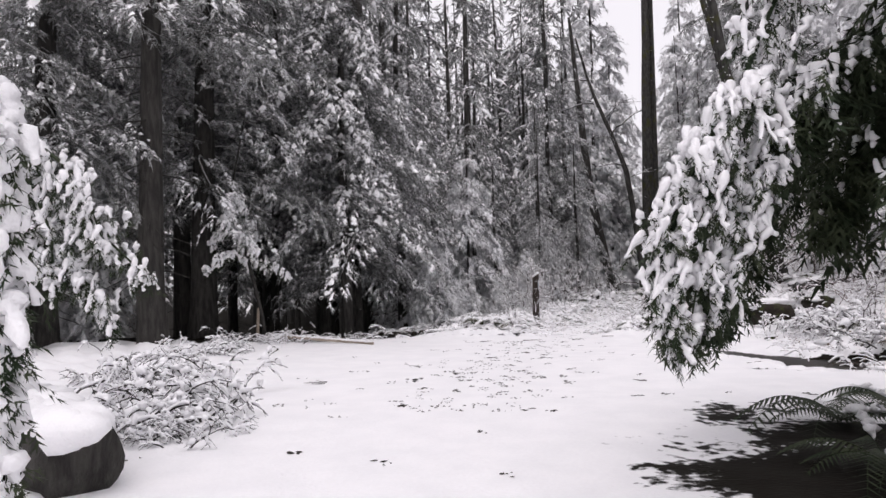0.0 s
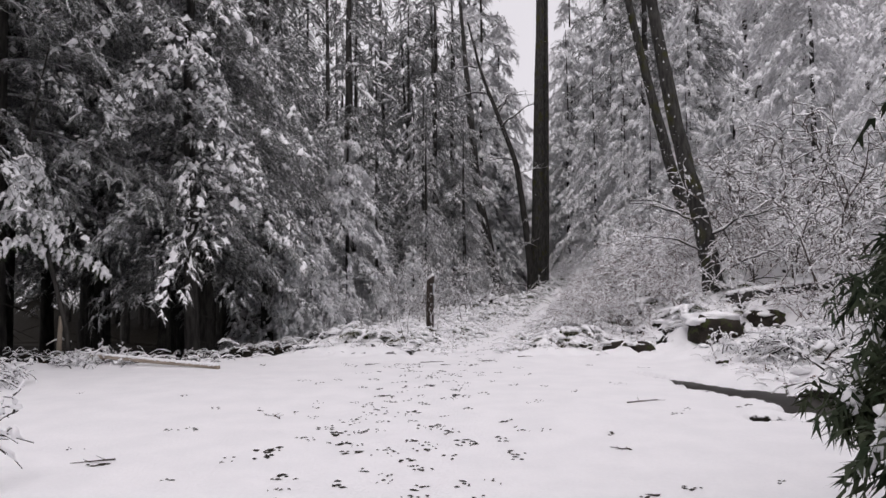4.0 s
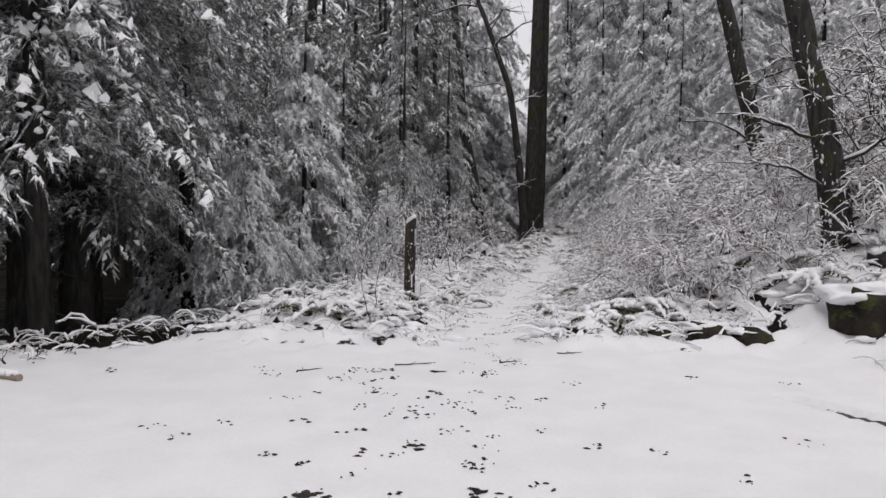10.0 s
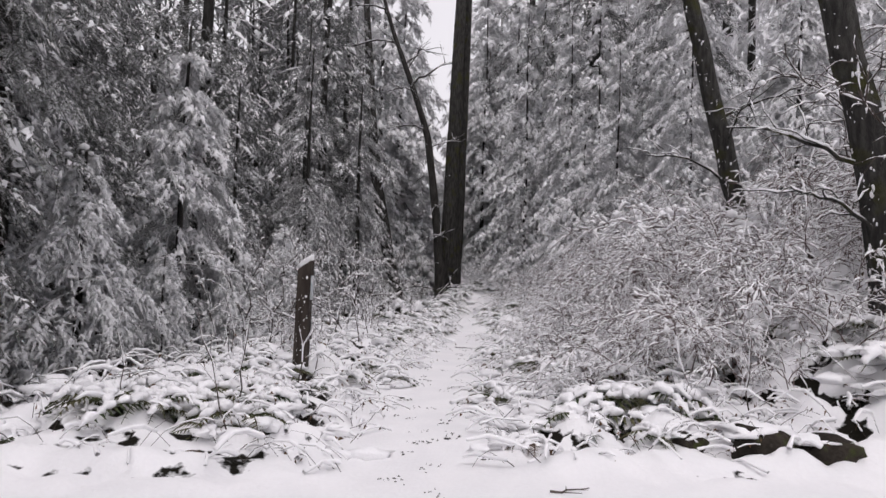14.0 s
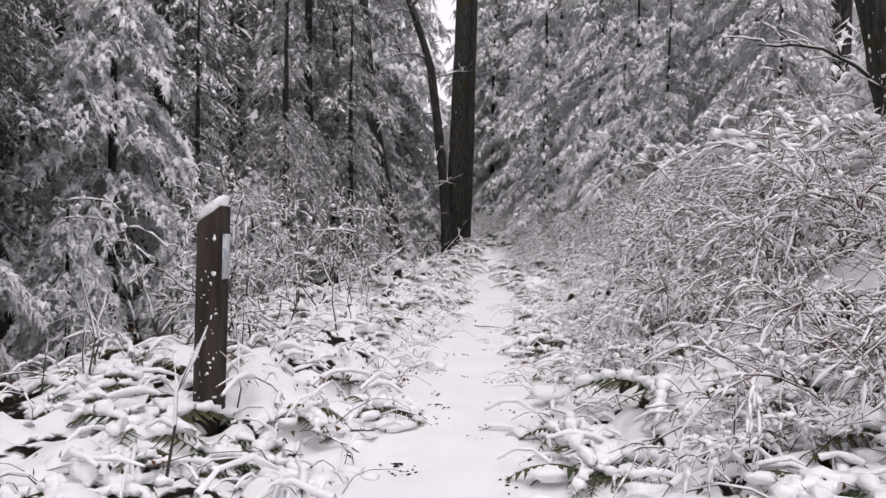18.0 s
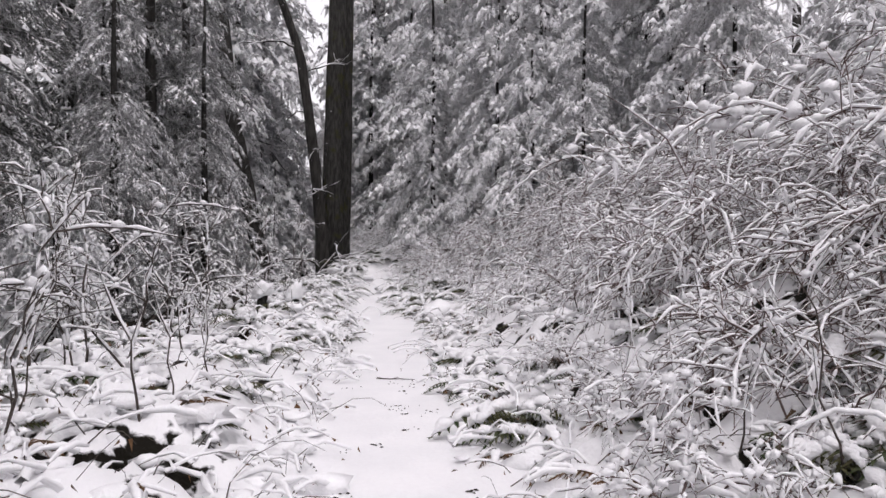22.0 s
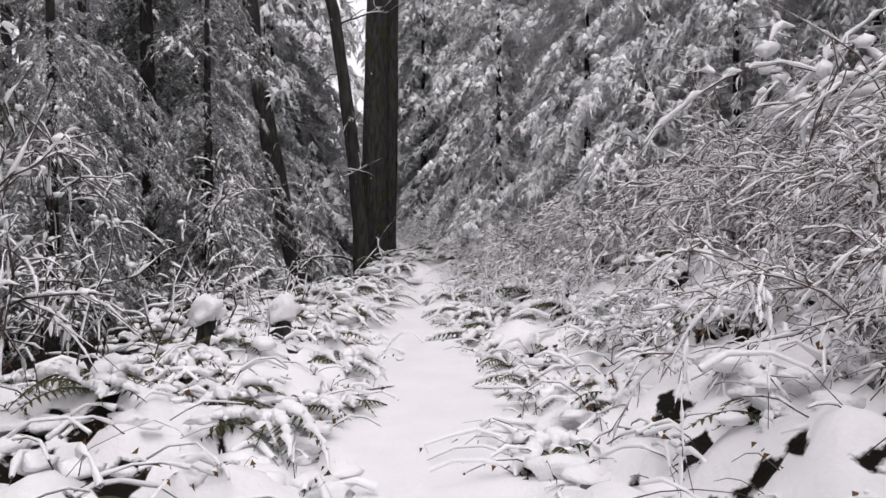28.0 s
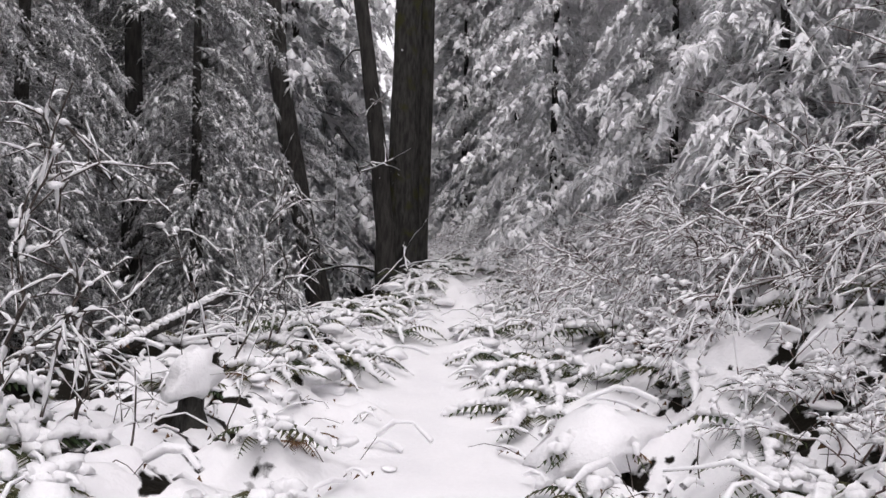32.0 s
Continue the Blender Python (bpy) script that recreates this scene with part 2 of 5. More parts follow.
def lattice(x, y, scale, seed):
    """Smooth value noise from -1 to 1."""
    table = np.random.default_rng(seed).uniform(-1, 1, (64, 64))
    u, v = x * scale, y * scale
    i, j = np.floor(u).astype(int), np.floor(v).astype(int)
    a, b = u - i, v - j
    a, b = a * a * (3 - 2 * a), b * b * (3 - 2 * b)
    g = lambda p, q: table[p % 64, q % 64]
    return (g(i, j) * (1 - a) + g(i + 1, j) * a) * (1 - b) + (g(i, j + 1) * (1 - a) + g(i + 1, j + 1) * a) * b


D = path_d(X, Y)
half = 0.5 - 0.38 * ease(26.5, 31, Y)
wild = np.maximum(ease(half, half + 0.6, D), ease(-half, -half - 0.6, D)) * ease(12.6, 14.4, Y)
wild = np.maximum(wild, ease(4.2, 6.2, X) * ease(5, 9, Y))
wild = np.maximum(wild, ease(-5.5, -8, X) * ease(2, 6, Y))
lumps = np.abs(lattice(X, Y, 1.3, 1)) * 0.16 + np.abs(lattice(X, Y, 2.6, 2)) * 0.15 + np.abs(lattice(X, Y, 4.6, 7)) * 0.07
Z = Z + wild * (lumps - 0.04) + lattice(X, Y, 0.5, 3) * 0.03 + lattice(X, Y, 3.0, 4) * 0.008 + lattice(X, Y, 7.0, 5) * 0.005

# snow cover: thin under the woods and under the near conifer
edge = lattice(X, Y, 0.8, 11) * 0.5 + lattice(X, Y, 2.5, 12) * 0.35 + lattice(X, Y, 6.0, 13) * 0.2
cover_and_shade = np.ones_like(X)
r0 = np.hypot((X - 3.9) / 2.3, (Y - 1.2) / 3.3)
cover_and_shade = np.minimum(cover_and_shade, 0.1 + 0.9 * ease(0.45, 1.2, r0 + edge * 0.45))
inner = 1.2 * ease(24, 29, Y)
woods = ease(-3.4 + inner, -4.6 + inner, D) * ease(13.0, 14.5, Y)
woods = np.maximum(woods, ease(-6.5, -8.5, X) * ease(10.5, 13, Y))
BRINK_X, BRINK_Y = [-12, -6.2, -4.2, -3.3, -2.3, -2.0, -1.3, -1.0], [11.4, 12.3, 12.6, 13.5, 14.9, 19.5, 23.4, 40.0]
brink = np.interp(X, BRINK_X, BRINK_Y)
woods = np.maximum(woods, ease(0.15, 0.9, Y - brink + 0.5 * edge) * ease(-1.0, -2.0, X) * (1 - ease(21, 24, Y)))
cover_and_shade = np.minimum(cover_and_shade, 1 - 0.97 * woods * np.where(X < -9.4, 1, ease(-0.95, -0.5, edge)))
thicket = ease(1.15, 1.9, D) * (1 - ease(5.5, 7.0, D)) * ease(14.6, 16.5, Y) * (1 - ease(40, 46, Y))
cover_and_shade = np.minimum(cover_and_shade, 1 - 0.5 * thicket * ease(0.1, 0.45, edge))
# creases between the lumps painted dark, as the shade in them
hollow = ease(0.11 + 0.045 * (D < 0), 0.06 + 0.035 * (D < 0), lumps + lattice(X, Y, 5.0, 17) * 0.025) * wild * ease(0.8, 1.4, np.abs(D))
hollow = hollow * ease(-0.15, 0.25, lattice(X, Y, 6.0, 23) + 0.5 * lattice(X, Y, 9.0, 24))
cover_and_shade = np.minimum(cover_and_shade, 1 - 0.75 * hollow * ease(11.5, 13, Y))
along = np.clip((11.0 - Y) / 1.75, 0, 1.9)
# small cavities between the snowed-in ferns, slightly sunk, their shade painted dark
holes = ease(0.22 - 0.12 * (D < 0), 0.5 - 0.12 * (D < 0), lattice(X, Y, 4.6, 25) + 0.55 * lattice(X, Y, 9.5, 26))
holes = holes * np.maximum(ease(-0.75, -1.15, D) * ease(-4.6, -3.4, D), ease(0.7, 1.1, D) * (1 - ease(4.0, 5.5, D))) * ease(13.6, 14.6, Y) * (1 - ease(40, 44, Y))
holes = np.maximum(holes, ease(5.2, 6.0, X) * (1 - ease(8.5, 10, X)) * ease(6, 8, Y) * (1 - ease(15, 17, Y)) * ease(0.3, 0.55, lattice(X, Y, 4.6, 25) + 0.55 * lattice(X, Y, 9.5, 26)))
cover_and_shade = np.minimum(cover_and_shade, 1 - 0.62 * holes)
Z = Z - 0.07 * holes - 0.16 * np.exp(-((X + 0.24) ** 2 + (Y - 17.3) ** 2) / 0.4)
ditch = np.hypot((X - (4.75 + (9.25 - Y) * 0.6)) / (0.07 + 0.66 * along), np.maximum(np.abs(Y - 9.2) - 1.6, 0) / 0.5) + lattice(X, Y, 3.2, 19) * 0.45 + lattice(X, Y, 7.0, 20) * 0.35
Z = Z - 0.2 * (1 - ease(0.5, 1.1, ditch + edge * 0.75))

mb = MB()
ny, nx = X.shape
idx = np.arange(ny * nx).reshape(ny, nx)
cover_and_shade = np.minimum(cover_and_shade, ease(0.7, 1.0, ditch + edge * 0.75))
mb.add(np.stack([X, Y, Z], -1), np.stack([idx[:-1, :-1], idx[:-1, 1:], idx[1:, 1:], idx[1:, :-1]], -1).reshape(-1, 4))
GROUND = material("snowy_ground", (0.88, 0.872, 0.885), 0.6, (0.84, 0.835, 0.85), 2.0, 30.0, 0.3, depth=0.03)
ground = tagged(new("ground", mb.mesh("ground", GROUND)), "snow-covered ground with a trodden trail, bare wet soil and painted shade in its hollows", "ground", kind="structure")
at = ground.data.attributes.new("cover_and_shade", "FLOAT", "POINT")
at.data.foreach_set("value", cover_and_shade.ravel().astype(np.float32))
nt = GROUND.node_tree
b = nt.nodes["Principled BSDF"]
hs = nt.nodes["Hue/Saturation/Value"]
hs.inputs["Fac"].default_value = 0.2
b.inputs["Specular IOR Level"].default_value = 0.04
rd = nt.nodes.new("ShaderNodeAttribute")
rd.attribute_name = "cover_and_shade"
nz = nt.nodes.new("ShaderNodeTexNoise")
nz.inputs["Scale"].default_value = 9.0
nz.inputs["Detail"].default_value = 6
co = nt.nodes["Texture Coordinate"]
nt.links.new(co.outputs["Object"], nz.inputs["Vector"])
sm = nt.nodes.new("ShaderNodeMath")
sm.operation = "ADD"
nt.links.new(rd.outputs["Fac"], sm.inputs[0])
nt.links.new(nz.outputs["Fac"], sm.inputs[1])
mr = nt.nodes.new("ShaderNodeMapRange")
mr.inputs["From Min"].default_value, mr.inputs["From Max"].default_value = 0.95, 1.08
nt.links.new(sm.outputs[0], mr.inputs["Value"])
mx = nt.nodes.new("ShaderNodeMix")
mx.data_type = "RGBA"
# colour of bare soil, and of the shade painted into the hollows
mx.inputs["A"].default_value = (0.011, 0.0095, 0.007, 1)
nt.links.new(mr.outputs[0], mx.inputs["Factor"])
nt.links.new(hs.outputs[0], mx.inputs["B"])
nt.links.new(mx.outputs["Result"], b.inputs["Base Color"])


def ground_at(x, y):
    """Height of the built ground sheet."""
    i = int(np.clip(np.searchsorted(gy, y) - 1, 0, ny - 2))
    j = int(np.clip(np.searchsorted(gx, x) - 1, 0, nx - 2))
    a, c = (y - gy[i]) / (gy[i + 1] - gy[i]), (x - gx[j]) / (gx[j + 1] - gx[j])
    return float((Z[i, j] * (1 - c) + Z[i, j + 1] * c) * (1 - a) + (Z[i + 1, j] * (1 - c) + Z[i + 1, j + 1] * c) * a)


def placed(x, y, dz=0.0, turn=0.0, s=1.0, sz=None, rx=0.0, ry=0.0):
    return pose(x, y, ground_at(x, y) + dz, rx, ry, turn) @ Matrix.Diagonal((s, s, sz or s, 1))


def unscaled(ob):
    """Takes away the scale that the first of a kind was placed with."""
    return Matrix.Diagonal((1 / ob.scale[0], 1 / ob.scale[1], 1 / ob.scale[2], 1))


# ---------------------------------------------------------------- conifers
UP = np.array([0, 0, 1.0])


def sprays(crown, snow, base, way, length, width, hang, rng, load=0.8, thick=0.3, pad=1.0):
    """Many small sprays of needles, each a rib with fingers, and a pad of snow. All arguments are arrays over the sprays."""
    n = len(base)
    way = unit(way)
    side = unit(np.cross(way, UP) + rng.normal(0, 0.25, (n, 3)))
    up = np.cross(side, way)
    L = length[:, None]
    w = width[:, None]
    rib = lambda u: base + way * L * u - UP * (hang * length)[:, None] * 0.45 * u * u
    V, S = [], []
    for u, sg in ((0.12, 1), (0.28, -1), (0.46, 1), (0.64, -1)):
        p = rib(u)
        tip = p + side * w * sg * rng.uniform(0.7, 1.3, (n, 1)) + way * L * 0.28 - UP * L * rng.uniform(0.02, 0.2, (n, 1))
        V.append(np.stack([p - way * L * 0.08, p + way * L * 0.1, tip], 1))
        on = rng.random(n) < load
        q, e = p[on] + UP * (0.01 + 0.08 * w[on]), tip[on] + UP * 0.008
        k = rng.uniform(0.45, 1.05, (len(q), 1)) * pad
        S.append(np.stack([q - way[on] * L[on] * 0.075 * k, q + way[on] * L[on] * 0.095 * k, q + (e - q) * np.minimum(k, 1) * 0.8], 1))
    V.append(np.stack([rib(0.55) + side * w * 0.22, rib(0.55) - side * w * 0.22, rib(1.0)], 1))
    V = np.concatenate(V)
    crown.add(V, np.arange(len(V) * 3).reshape(-1, 3))
    S = np.concatenate(S)
    if len(S):
        snow.add(S, np.arange(len(S) * 3).reshape(-1, 3))
    keep = rng.random(n) < load
    k = int(keep.sum())
    if k:
        s = rng.uniform(0.5, 1.1, (k, 1)) * pad
        h = w[keep] * thick * 0.5 * rng.uniform(0.5, 1.6, (k, 1)) + 0.01
        m = rib(rng.uniform(0.35, 0.6))[keep] + UP * h
        a, e = rib(0.15)[keep] + UP * 0.01, m + (rib(0.85)[keep] - m) * np.minimum(s, 0.95)
        wd = side[keep] * w[keep] * 0.38 * s
        V = np.stack([a + wd * 0.4, m + UP * h * 0.4, e, m + wd - UP * h, m - wd - UP * h], 1)
        F = (np.arange(k) * 5)[:, None, None] + np.array([[0, 3, 1], [3, 2, 1], [0, 1, 4], [1, 2, 4]])
        snow.add(V, F.reshape(-1, 3))


def branchlets(crown, snow, base, way, length, finger, hang, out, rng, load=0.8, thick=0.3, pad=1.0):
    """The short hanging side branches of one bough: each a crooked rib with a fringe of needle twigs and broken clumps of snow on top."""
    n = len(base)
    side = unit(np.cross(way, UP) + rng.normal(0, 0.3, (n, 3)))
    drop = (hang * length * 0.62)[:, None]
    kink = rng.normal(0, 0.16, (n, 3)) * length[:, None]
    rib = lambda v: base + way * length[:, None] * v - UP * drop * v * v + kink * np.sin(v * 3.0)
    K = 5
    tri, cap = [], []
    laden = rng.random((n, 1)) < load[:, None]
    for j in range(K):
        v = (j + 0.2 + 0.7 * rng.random((n, 1))) / K
        p = rib(v)
        for sg in (-1, 1):
            fl = finger * (1.2 - 0.6 * v) * rng.uniform(0.45, 1.5, (n, 1))
            turn = unit(side * (sg * rng.uniform(0.5, 1.1, (n, 1))) + way * rng.uniform(0.1, 1.0, (n, 1)) - UP * rng.uniform(0.0, 1.0, (n, 1)))
            wd = unit(way + rng.normal(0, 0.35, (n, 3))) * fl * 0.24
            tri.append(np.stack([p - wd, p + wd, p + turn * fl * 1.15], 1))
            on = (laden & (rng.random((n, 1)) < 0.86))[:, 0]
            k = rng.uniform(0.5, 1.0, (n, 1)) * min(pad, 1.1)
            q = p + UP * 0.014 + out * 0.012
            cap.append(np.stack([q - wd * 1.1, q + wd * 1.1, q + turn * fl * k], 1)[on])
    tri.append(np.stack([rib(0.75) + side * finger * 0.22, rib(0.75) - side * finger * 0.22, rib(1.0) + (way * 0.6 - UP * 0.6) * finger], 1))
    V = np.concatenate(tri)
    crown.add(V, np.arange(len(V) * 3).reshape(-1, 3))
    V = np.concatenate(cap)
    if len(V):
        snow.add(V, np.arange(len(V) * 3).reshape(-1, 3))
    heap = laden[:, 0] & (rng.random(n) < 0.75)
    m = int(heap.sum())
    if not m:
        return
    v0 = rng.uniform(0.05, 0.5, (n, 1))
    c, e = rib(v0)[heap], rib(v0 + rng.uniform(0.25, 0.5, (n, 1)))[heap]
    w = finger * 0.36 * pad * rng.uniform(0.4, 1.5, (m, 1))
    sd, fw = side[heap], (e - c) * 0.5
    mid = (c + e) / 2
    ring = [mid + fw * (math.cos(t) * rng.uniform(0.6, 1.25, (m, 1))) + sd * w * (math.sin(t) * rng.uniform(0.6, 1.4, (m, 1))) - UP * w * rng.uniform(0.0, 0.4, (m, 1)) for t in np.arange(7) * 0.8976]
    crest = mid + UP * (w * (0.35 + thick) + 0.01) + out * 0.3 * w
    V = np.stack(ring + [crest], 1)
    F = np.array([[j, (j + 1) % 7, 7] for j in range(7)])
    snow.add(V, ((np.arange(m) * 8)[:, None, None] + F).reshape(-1, 3))


def conifer(seed, height, crown_from, spread, boughs, per, radius, droop=0.55, rise=0.1, size=0.36, load=0.72, thick=0.35, dead=6, bark=None,
            needle=None, label="", group="", name="conifer_tree", hang=0.8, fine_to=13.0, knobs=14, pad=1.0, tiers=0):
    """A snow-laden conifer: trunk with dead stubs, crown of drooping boughs (finest below fine_to), snow load."""
    rng = np.random.default_rng(seed)
    tree = thing(name, label, "tree", group)
    tr = MB()
    zs = np.linspace(-0.9, height, 14)
    wob = np.cumsum(rng.normal(0, 0.02, (14, 2)), 0) * height / 15
    spine = np.c_[wob - wob[0], zs]
    rad = radius * (1 - 0.93 * np.clip(zs / height, 0, 1)) + 0.02
    rad[0] *= 1.5
    rad[1] *= 1.12
    tube(tr, spine, rad, 10, jag=0.07, rng=rng)
    for _ in range(dead):
        z = rng.uniform(0.1, 1.0) * crown_from + 0.4
        a = rng.uniform(0, 6.28)
        ln = rng.uniform(0.4, 1.8)
        p0 = np.array([np.interp(z, zs, spine[:, 0]), np.interp(z, zs, spine[:, 1]), z])
        s = np.linspace(0, 1, 4)[:, None]
        tube(tr, p0 + s * ln * np.array([math.cos(a), math.sin(a), -0.1]) - s * s * np.array([0, 0, 0.25 * ln]), [0.02, 0.014, 0.01, 0.004], 3)
    crown, snow = MB(), MB()
    top = min(height, fine_to)
    nf = boughs if height <= fine_to else int(boughs * 0.8)
    low = crown_from + (top - crown_from) * (np.arange(nf) + rng.random(nf)) / nf
    high = np.r_[top + (height - top) * (np.arange(boughs - nf) + rng.random(boughs - nf)) / max(1, boughs - nf)] if boughs > nf else np.zeros(0)
    hts = np.r_[low, high]
    if tiers:
        step = (height - crown_from) / tiers
        hts = crown_from + np.floor((hts - crown_from) / step) * step + rng.uniform(0, 0.12, boughs)
    az = np.arange(boughs) * 2.39996 + rng.normal(0, 0.4, boughs)
    for i, (z, a) in enumerate(zip(hts, az)):
        coarse = 1.7 if i >= nf else 1.0
        u = (z - crown_from) / (height - crown_from)
        L = spread * ((1 - u) ** 0.8 + 0.05) * rng.uniform(0.6, 1.15) * (0.75 + 0.25 * min(1, u * 7))
        p0 = np.array([np.interp(z, zs, spine[:, 0]), np.interp(z, zs, spine[:, 1]), z])
        out = np.array([math.cos(a), math.sin(a), 0])
        cross = np.array([-out[1], out[0], 0])
        dr = droop * rng.uniform(0.7, 1.35)
        bow = 0.12 * L * rng.normal(0, 1)
        f = lambda s: p0 + L * (s[:, None] * out + (rise * s - dr * s ** 2)[:, None] * UP) + cross * (bow * np.sin(s * 3))[:, None]
        s = np.linspace(0, 1, 6)
        tube(crown, f(s), np.maximum(0.011 * L * (1 - s) + 0.005, 0.005), 3, cap=False)
        k = max(9, int(per * 0.8 * (0.3 + 0.7 * L / spread) / coarse))
        s = np.clip((np.arange(k) + rng.uniform(-0.3, 0.9, k)) / k, 0.1, 1.0)
        sgn = np.where(np.arange(k) % 2, 1.0, -1.0)
        sgn[-1] = 0.0
        tang = unit(f(s + 0.02) - f(s))
        reach = (0.42 * L * (1.06 - s) ** 0.7 * np.minimum(1, 0.35 + 2.2 * s) + 0.08) * rng.random(k) ** 0.6
        fan = unit(tang * 0.65 + cross * (sgn * rng.uniform(0.55, 1.0, k))[:, None])
        start = f(s) + fan * reach[:, None] * 0.85 - UP * (hang * 0.5 * reach)[:, None] * rng.uniform(0.6, 1.1, (k, 1))
        way = unit(fan + tang * 0.3 + rng.normal(0, 0.3, (k, 3)))
        ln = size * coarse * rng.uniform(0.55, 1.35, k) * (0.45 + 0.55 * min(1.0, L / 1.6))
        white = np.clip(load + rng.normal(0, 0.27), 0.08, 1.0) * (0.45 + 0.75 * np.minimum(1, s * 1.3))
        branchlets(crown, snow, start, way, ln, size * 0.42 * coarse, hang * rng.uniform(0.5, 1.2, k), out, rng, white, thick, pad)
        if i % max(1, nf // knobs) == 0 and i < nf:
            q = f(np.array([rng.uniform(0.45, 0.9)]))[0]
            for _ in range(9):
                blob(snow, q + rng.normal(0, 0.3, 3) * size * np.array([2, 2, 1.2]) + UP * 0.03, np.array([0.15, 0.15, 0.1]) * min(size, 0.22) * 1.9 * rng.uniform(0.35, 1.2), ICO1, 0.4, rng)
    part("trunk", tr, bark or BARK, tree)
    part("crown", crown, needle or NEEDLE, tree, smooth=False)
    part("snow_load", snow, SNOW, tree, "clumped snow on the boughs", kind="stuff")
    return tree


GROVE = "snow-laden conifers of the woods"
tall_a = conifer(11, 27, 4.2, 4.2, 74, 76, 0.34, label="tall dark conifer with drooping snow-laden boughs", group=GROVE, size=0.38, load=0.4, knobs=6)
tall_b = conifer(12, 24, 3.0, 3.9, 74, 74, 0.28, label="tall conifer with snowy hanging boughs", group=GROVE, size=0.35, droop=0.75, load=0.45, hang=0.9, needle=NEEDLE_GREY, knobs=5)
tall_c = conifer(13, 21, 0.6, 3.6, 76, 80, 0.13, label="conifer crowded with snowy boughs to the ground", group=GROVE, size=0.42, droop=0.7, hang=0.9, load=1.0, pad=1.8, thick=0.5, needle=NEEDLE_FROST, knobs=10)
bare_d = conifer(14, 26, 6.5, 3.0, 50, 56, 0.24, label="slender dark conifer trunk with a high snowy crown", group=GROVE, size=0.42, dead=34, fine_to=16, load=0.5, knobs=4)
young_e = conifer(15, 8.1, 1.2, 2.3, 54, 92, 0.08, label="young fir with tiered snow-laden boughs", size=0.3, droop=0.85, rise=0.12, load=1.0, thick=0.8, group="young firs", hang=0.9, knobs=4, pad=1.3, needle=NEEDLE_FROST, tiers=9)
low_f = conifer(16, 4.2, 0.15, 2.0, 46, 70, 0.05, label="low young hemlock drooping under snow", size=0.28, droop=0.85, rise=0.15, load=0.85, group="low young hemlocks", hang=1.0, dead=2, knobs=3, needle=NEEDLE_FROST)
front_g = conifer(17, 15, 3.7, 3.1, 62, 96, 0.16, label="conifer at the wood's edge with heavy white clumps on its boughs", group=GROVE, size=0.33, droop=0.75, load=0.72, pad=1.5, thick=0.7, knobs=62, hang=0.7, needle=NEEDLE)

spots = collections.OrderedDict()
spots[front_g] = [(-5.6, 15.6, 20, 1.0)]
spots[tall_a] = [(-9.4, 14.0, 40, 1.0), (-10.6, 21.0, 10, 1.0), (-5.0, 36.5, 200, 1.0), (11.4, 49.0, 130, 1.0), (-9.5, 30.0, 250, 1.1), (-14.5, 17.0, 100, 1.0), (-13.0, 25.0, 60, 1.0), (-6.1, 17.6, 100, 0.75), (-7.4, 25.5, 30, 0.85), (-11.8, 10.8, 20, 0.8)]
spots[tall_b] = [(0.4, 42.5, 90, 0.85), (1.0, 38.5, 60, 0.5), (-1.2, 36.0, 200, 0.55), (-0.9, 33.0, 130, 0.42), (-1.8, 38.5, 15, 0.55), (-3.3, 33.0, 60, 0.42)]
spots[tall_c] = [(-5.7, 21.6, 0, 0.55), (9.8, 46.5, 45, 0.75), (9.3, 36.2, 250, 0.55), (11.2, 20.5, 75, 0.6), (1.2, 51.0, 200, 0.7), (13.4, 40.0, 60, 0.9),
                 (9.6, 26.5, 200, 0.45), (11.0, 15.5, 20, 0.6), (2.2, 47.5, 280, 0.6), (2.5, 49.5, 100, 1.4), (3.6, 51.5, 10, 1.05), (3.6, 53.5, 250, 0.7), (5.0, 57.0, 330, 0.45), (6.7, 60.0, 140, 0.42), (7.8, 57.0, 220, 0.45), (5.8, 54.0, 40, 0.32), (7.2, 54.0, 300, 0.33), (8.8, 29.5, 30, 0.36), (9.6, 33.0, 190, 0.48), (8.9, 25.0, 70, 0.32), (10.2, 43.0, 310, 0.8),
                 (12.0, 31.5, 160, 0.85), (13.0, 24.5, 70, 0.85), (3.9, 47.5, 10, 0.28), (4.5, 52.0, 60, 0.28), (6.0, 62.0, 170, 0.28), (8.2, 64.0, 270, 0.33), (4.2, 66.0, 20, 0.32), (9.0, 50.5, 30, 0.75), (9.6, 52.5, 200, 1.1), (8.4, 48.0, 80, 0.8), (9.0, 34.6, 70, 0.5), (8.4, 38.6, 200, 0.62), (10.8, 29.0, 120, 0.6)]
spots[bare_d] = [(-8.8, 10.9, 0, 1.15), (-11.4, 16.2, 90, 1.15), (-5.4, 21.0, 200, 0.75), (-9.2, 18.6, 20, 0.8), (-11.6, 18.2, 300, 0.85), (-6.4, 27.0, 130, 0.75), (10.6, 36.6, 10, 1.0),
                 (-6.9, 17.2, 280, 0.65), (-0.6, 40.0, 170, 0.95), (-9.6, 24.0, 220, 0.85), (10.6, 28.5, 10, 0.6), (-7.0, 20.2, 60, 0.65), (-13.0, 12.0, 130, 0.9), (-12.4, 21.5, 40, 0.8), (-8.6, 22.6, 70, 0.7), (-11.2, 27.5, 190, 0.8)]
spots[young_e] = [(-3.85, 27.4, 20, 1.16)]
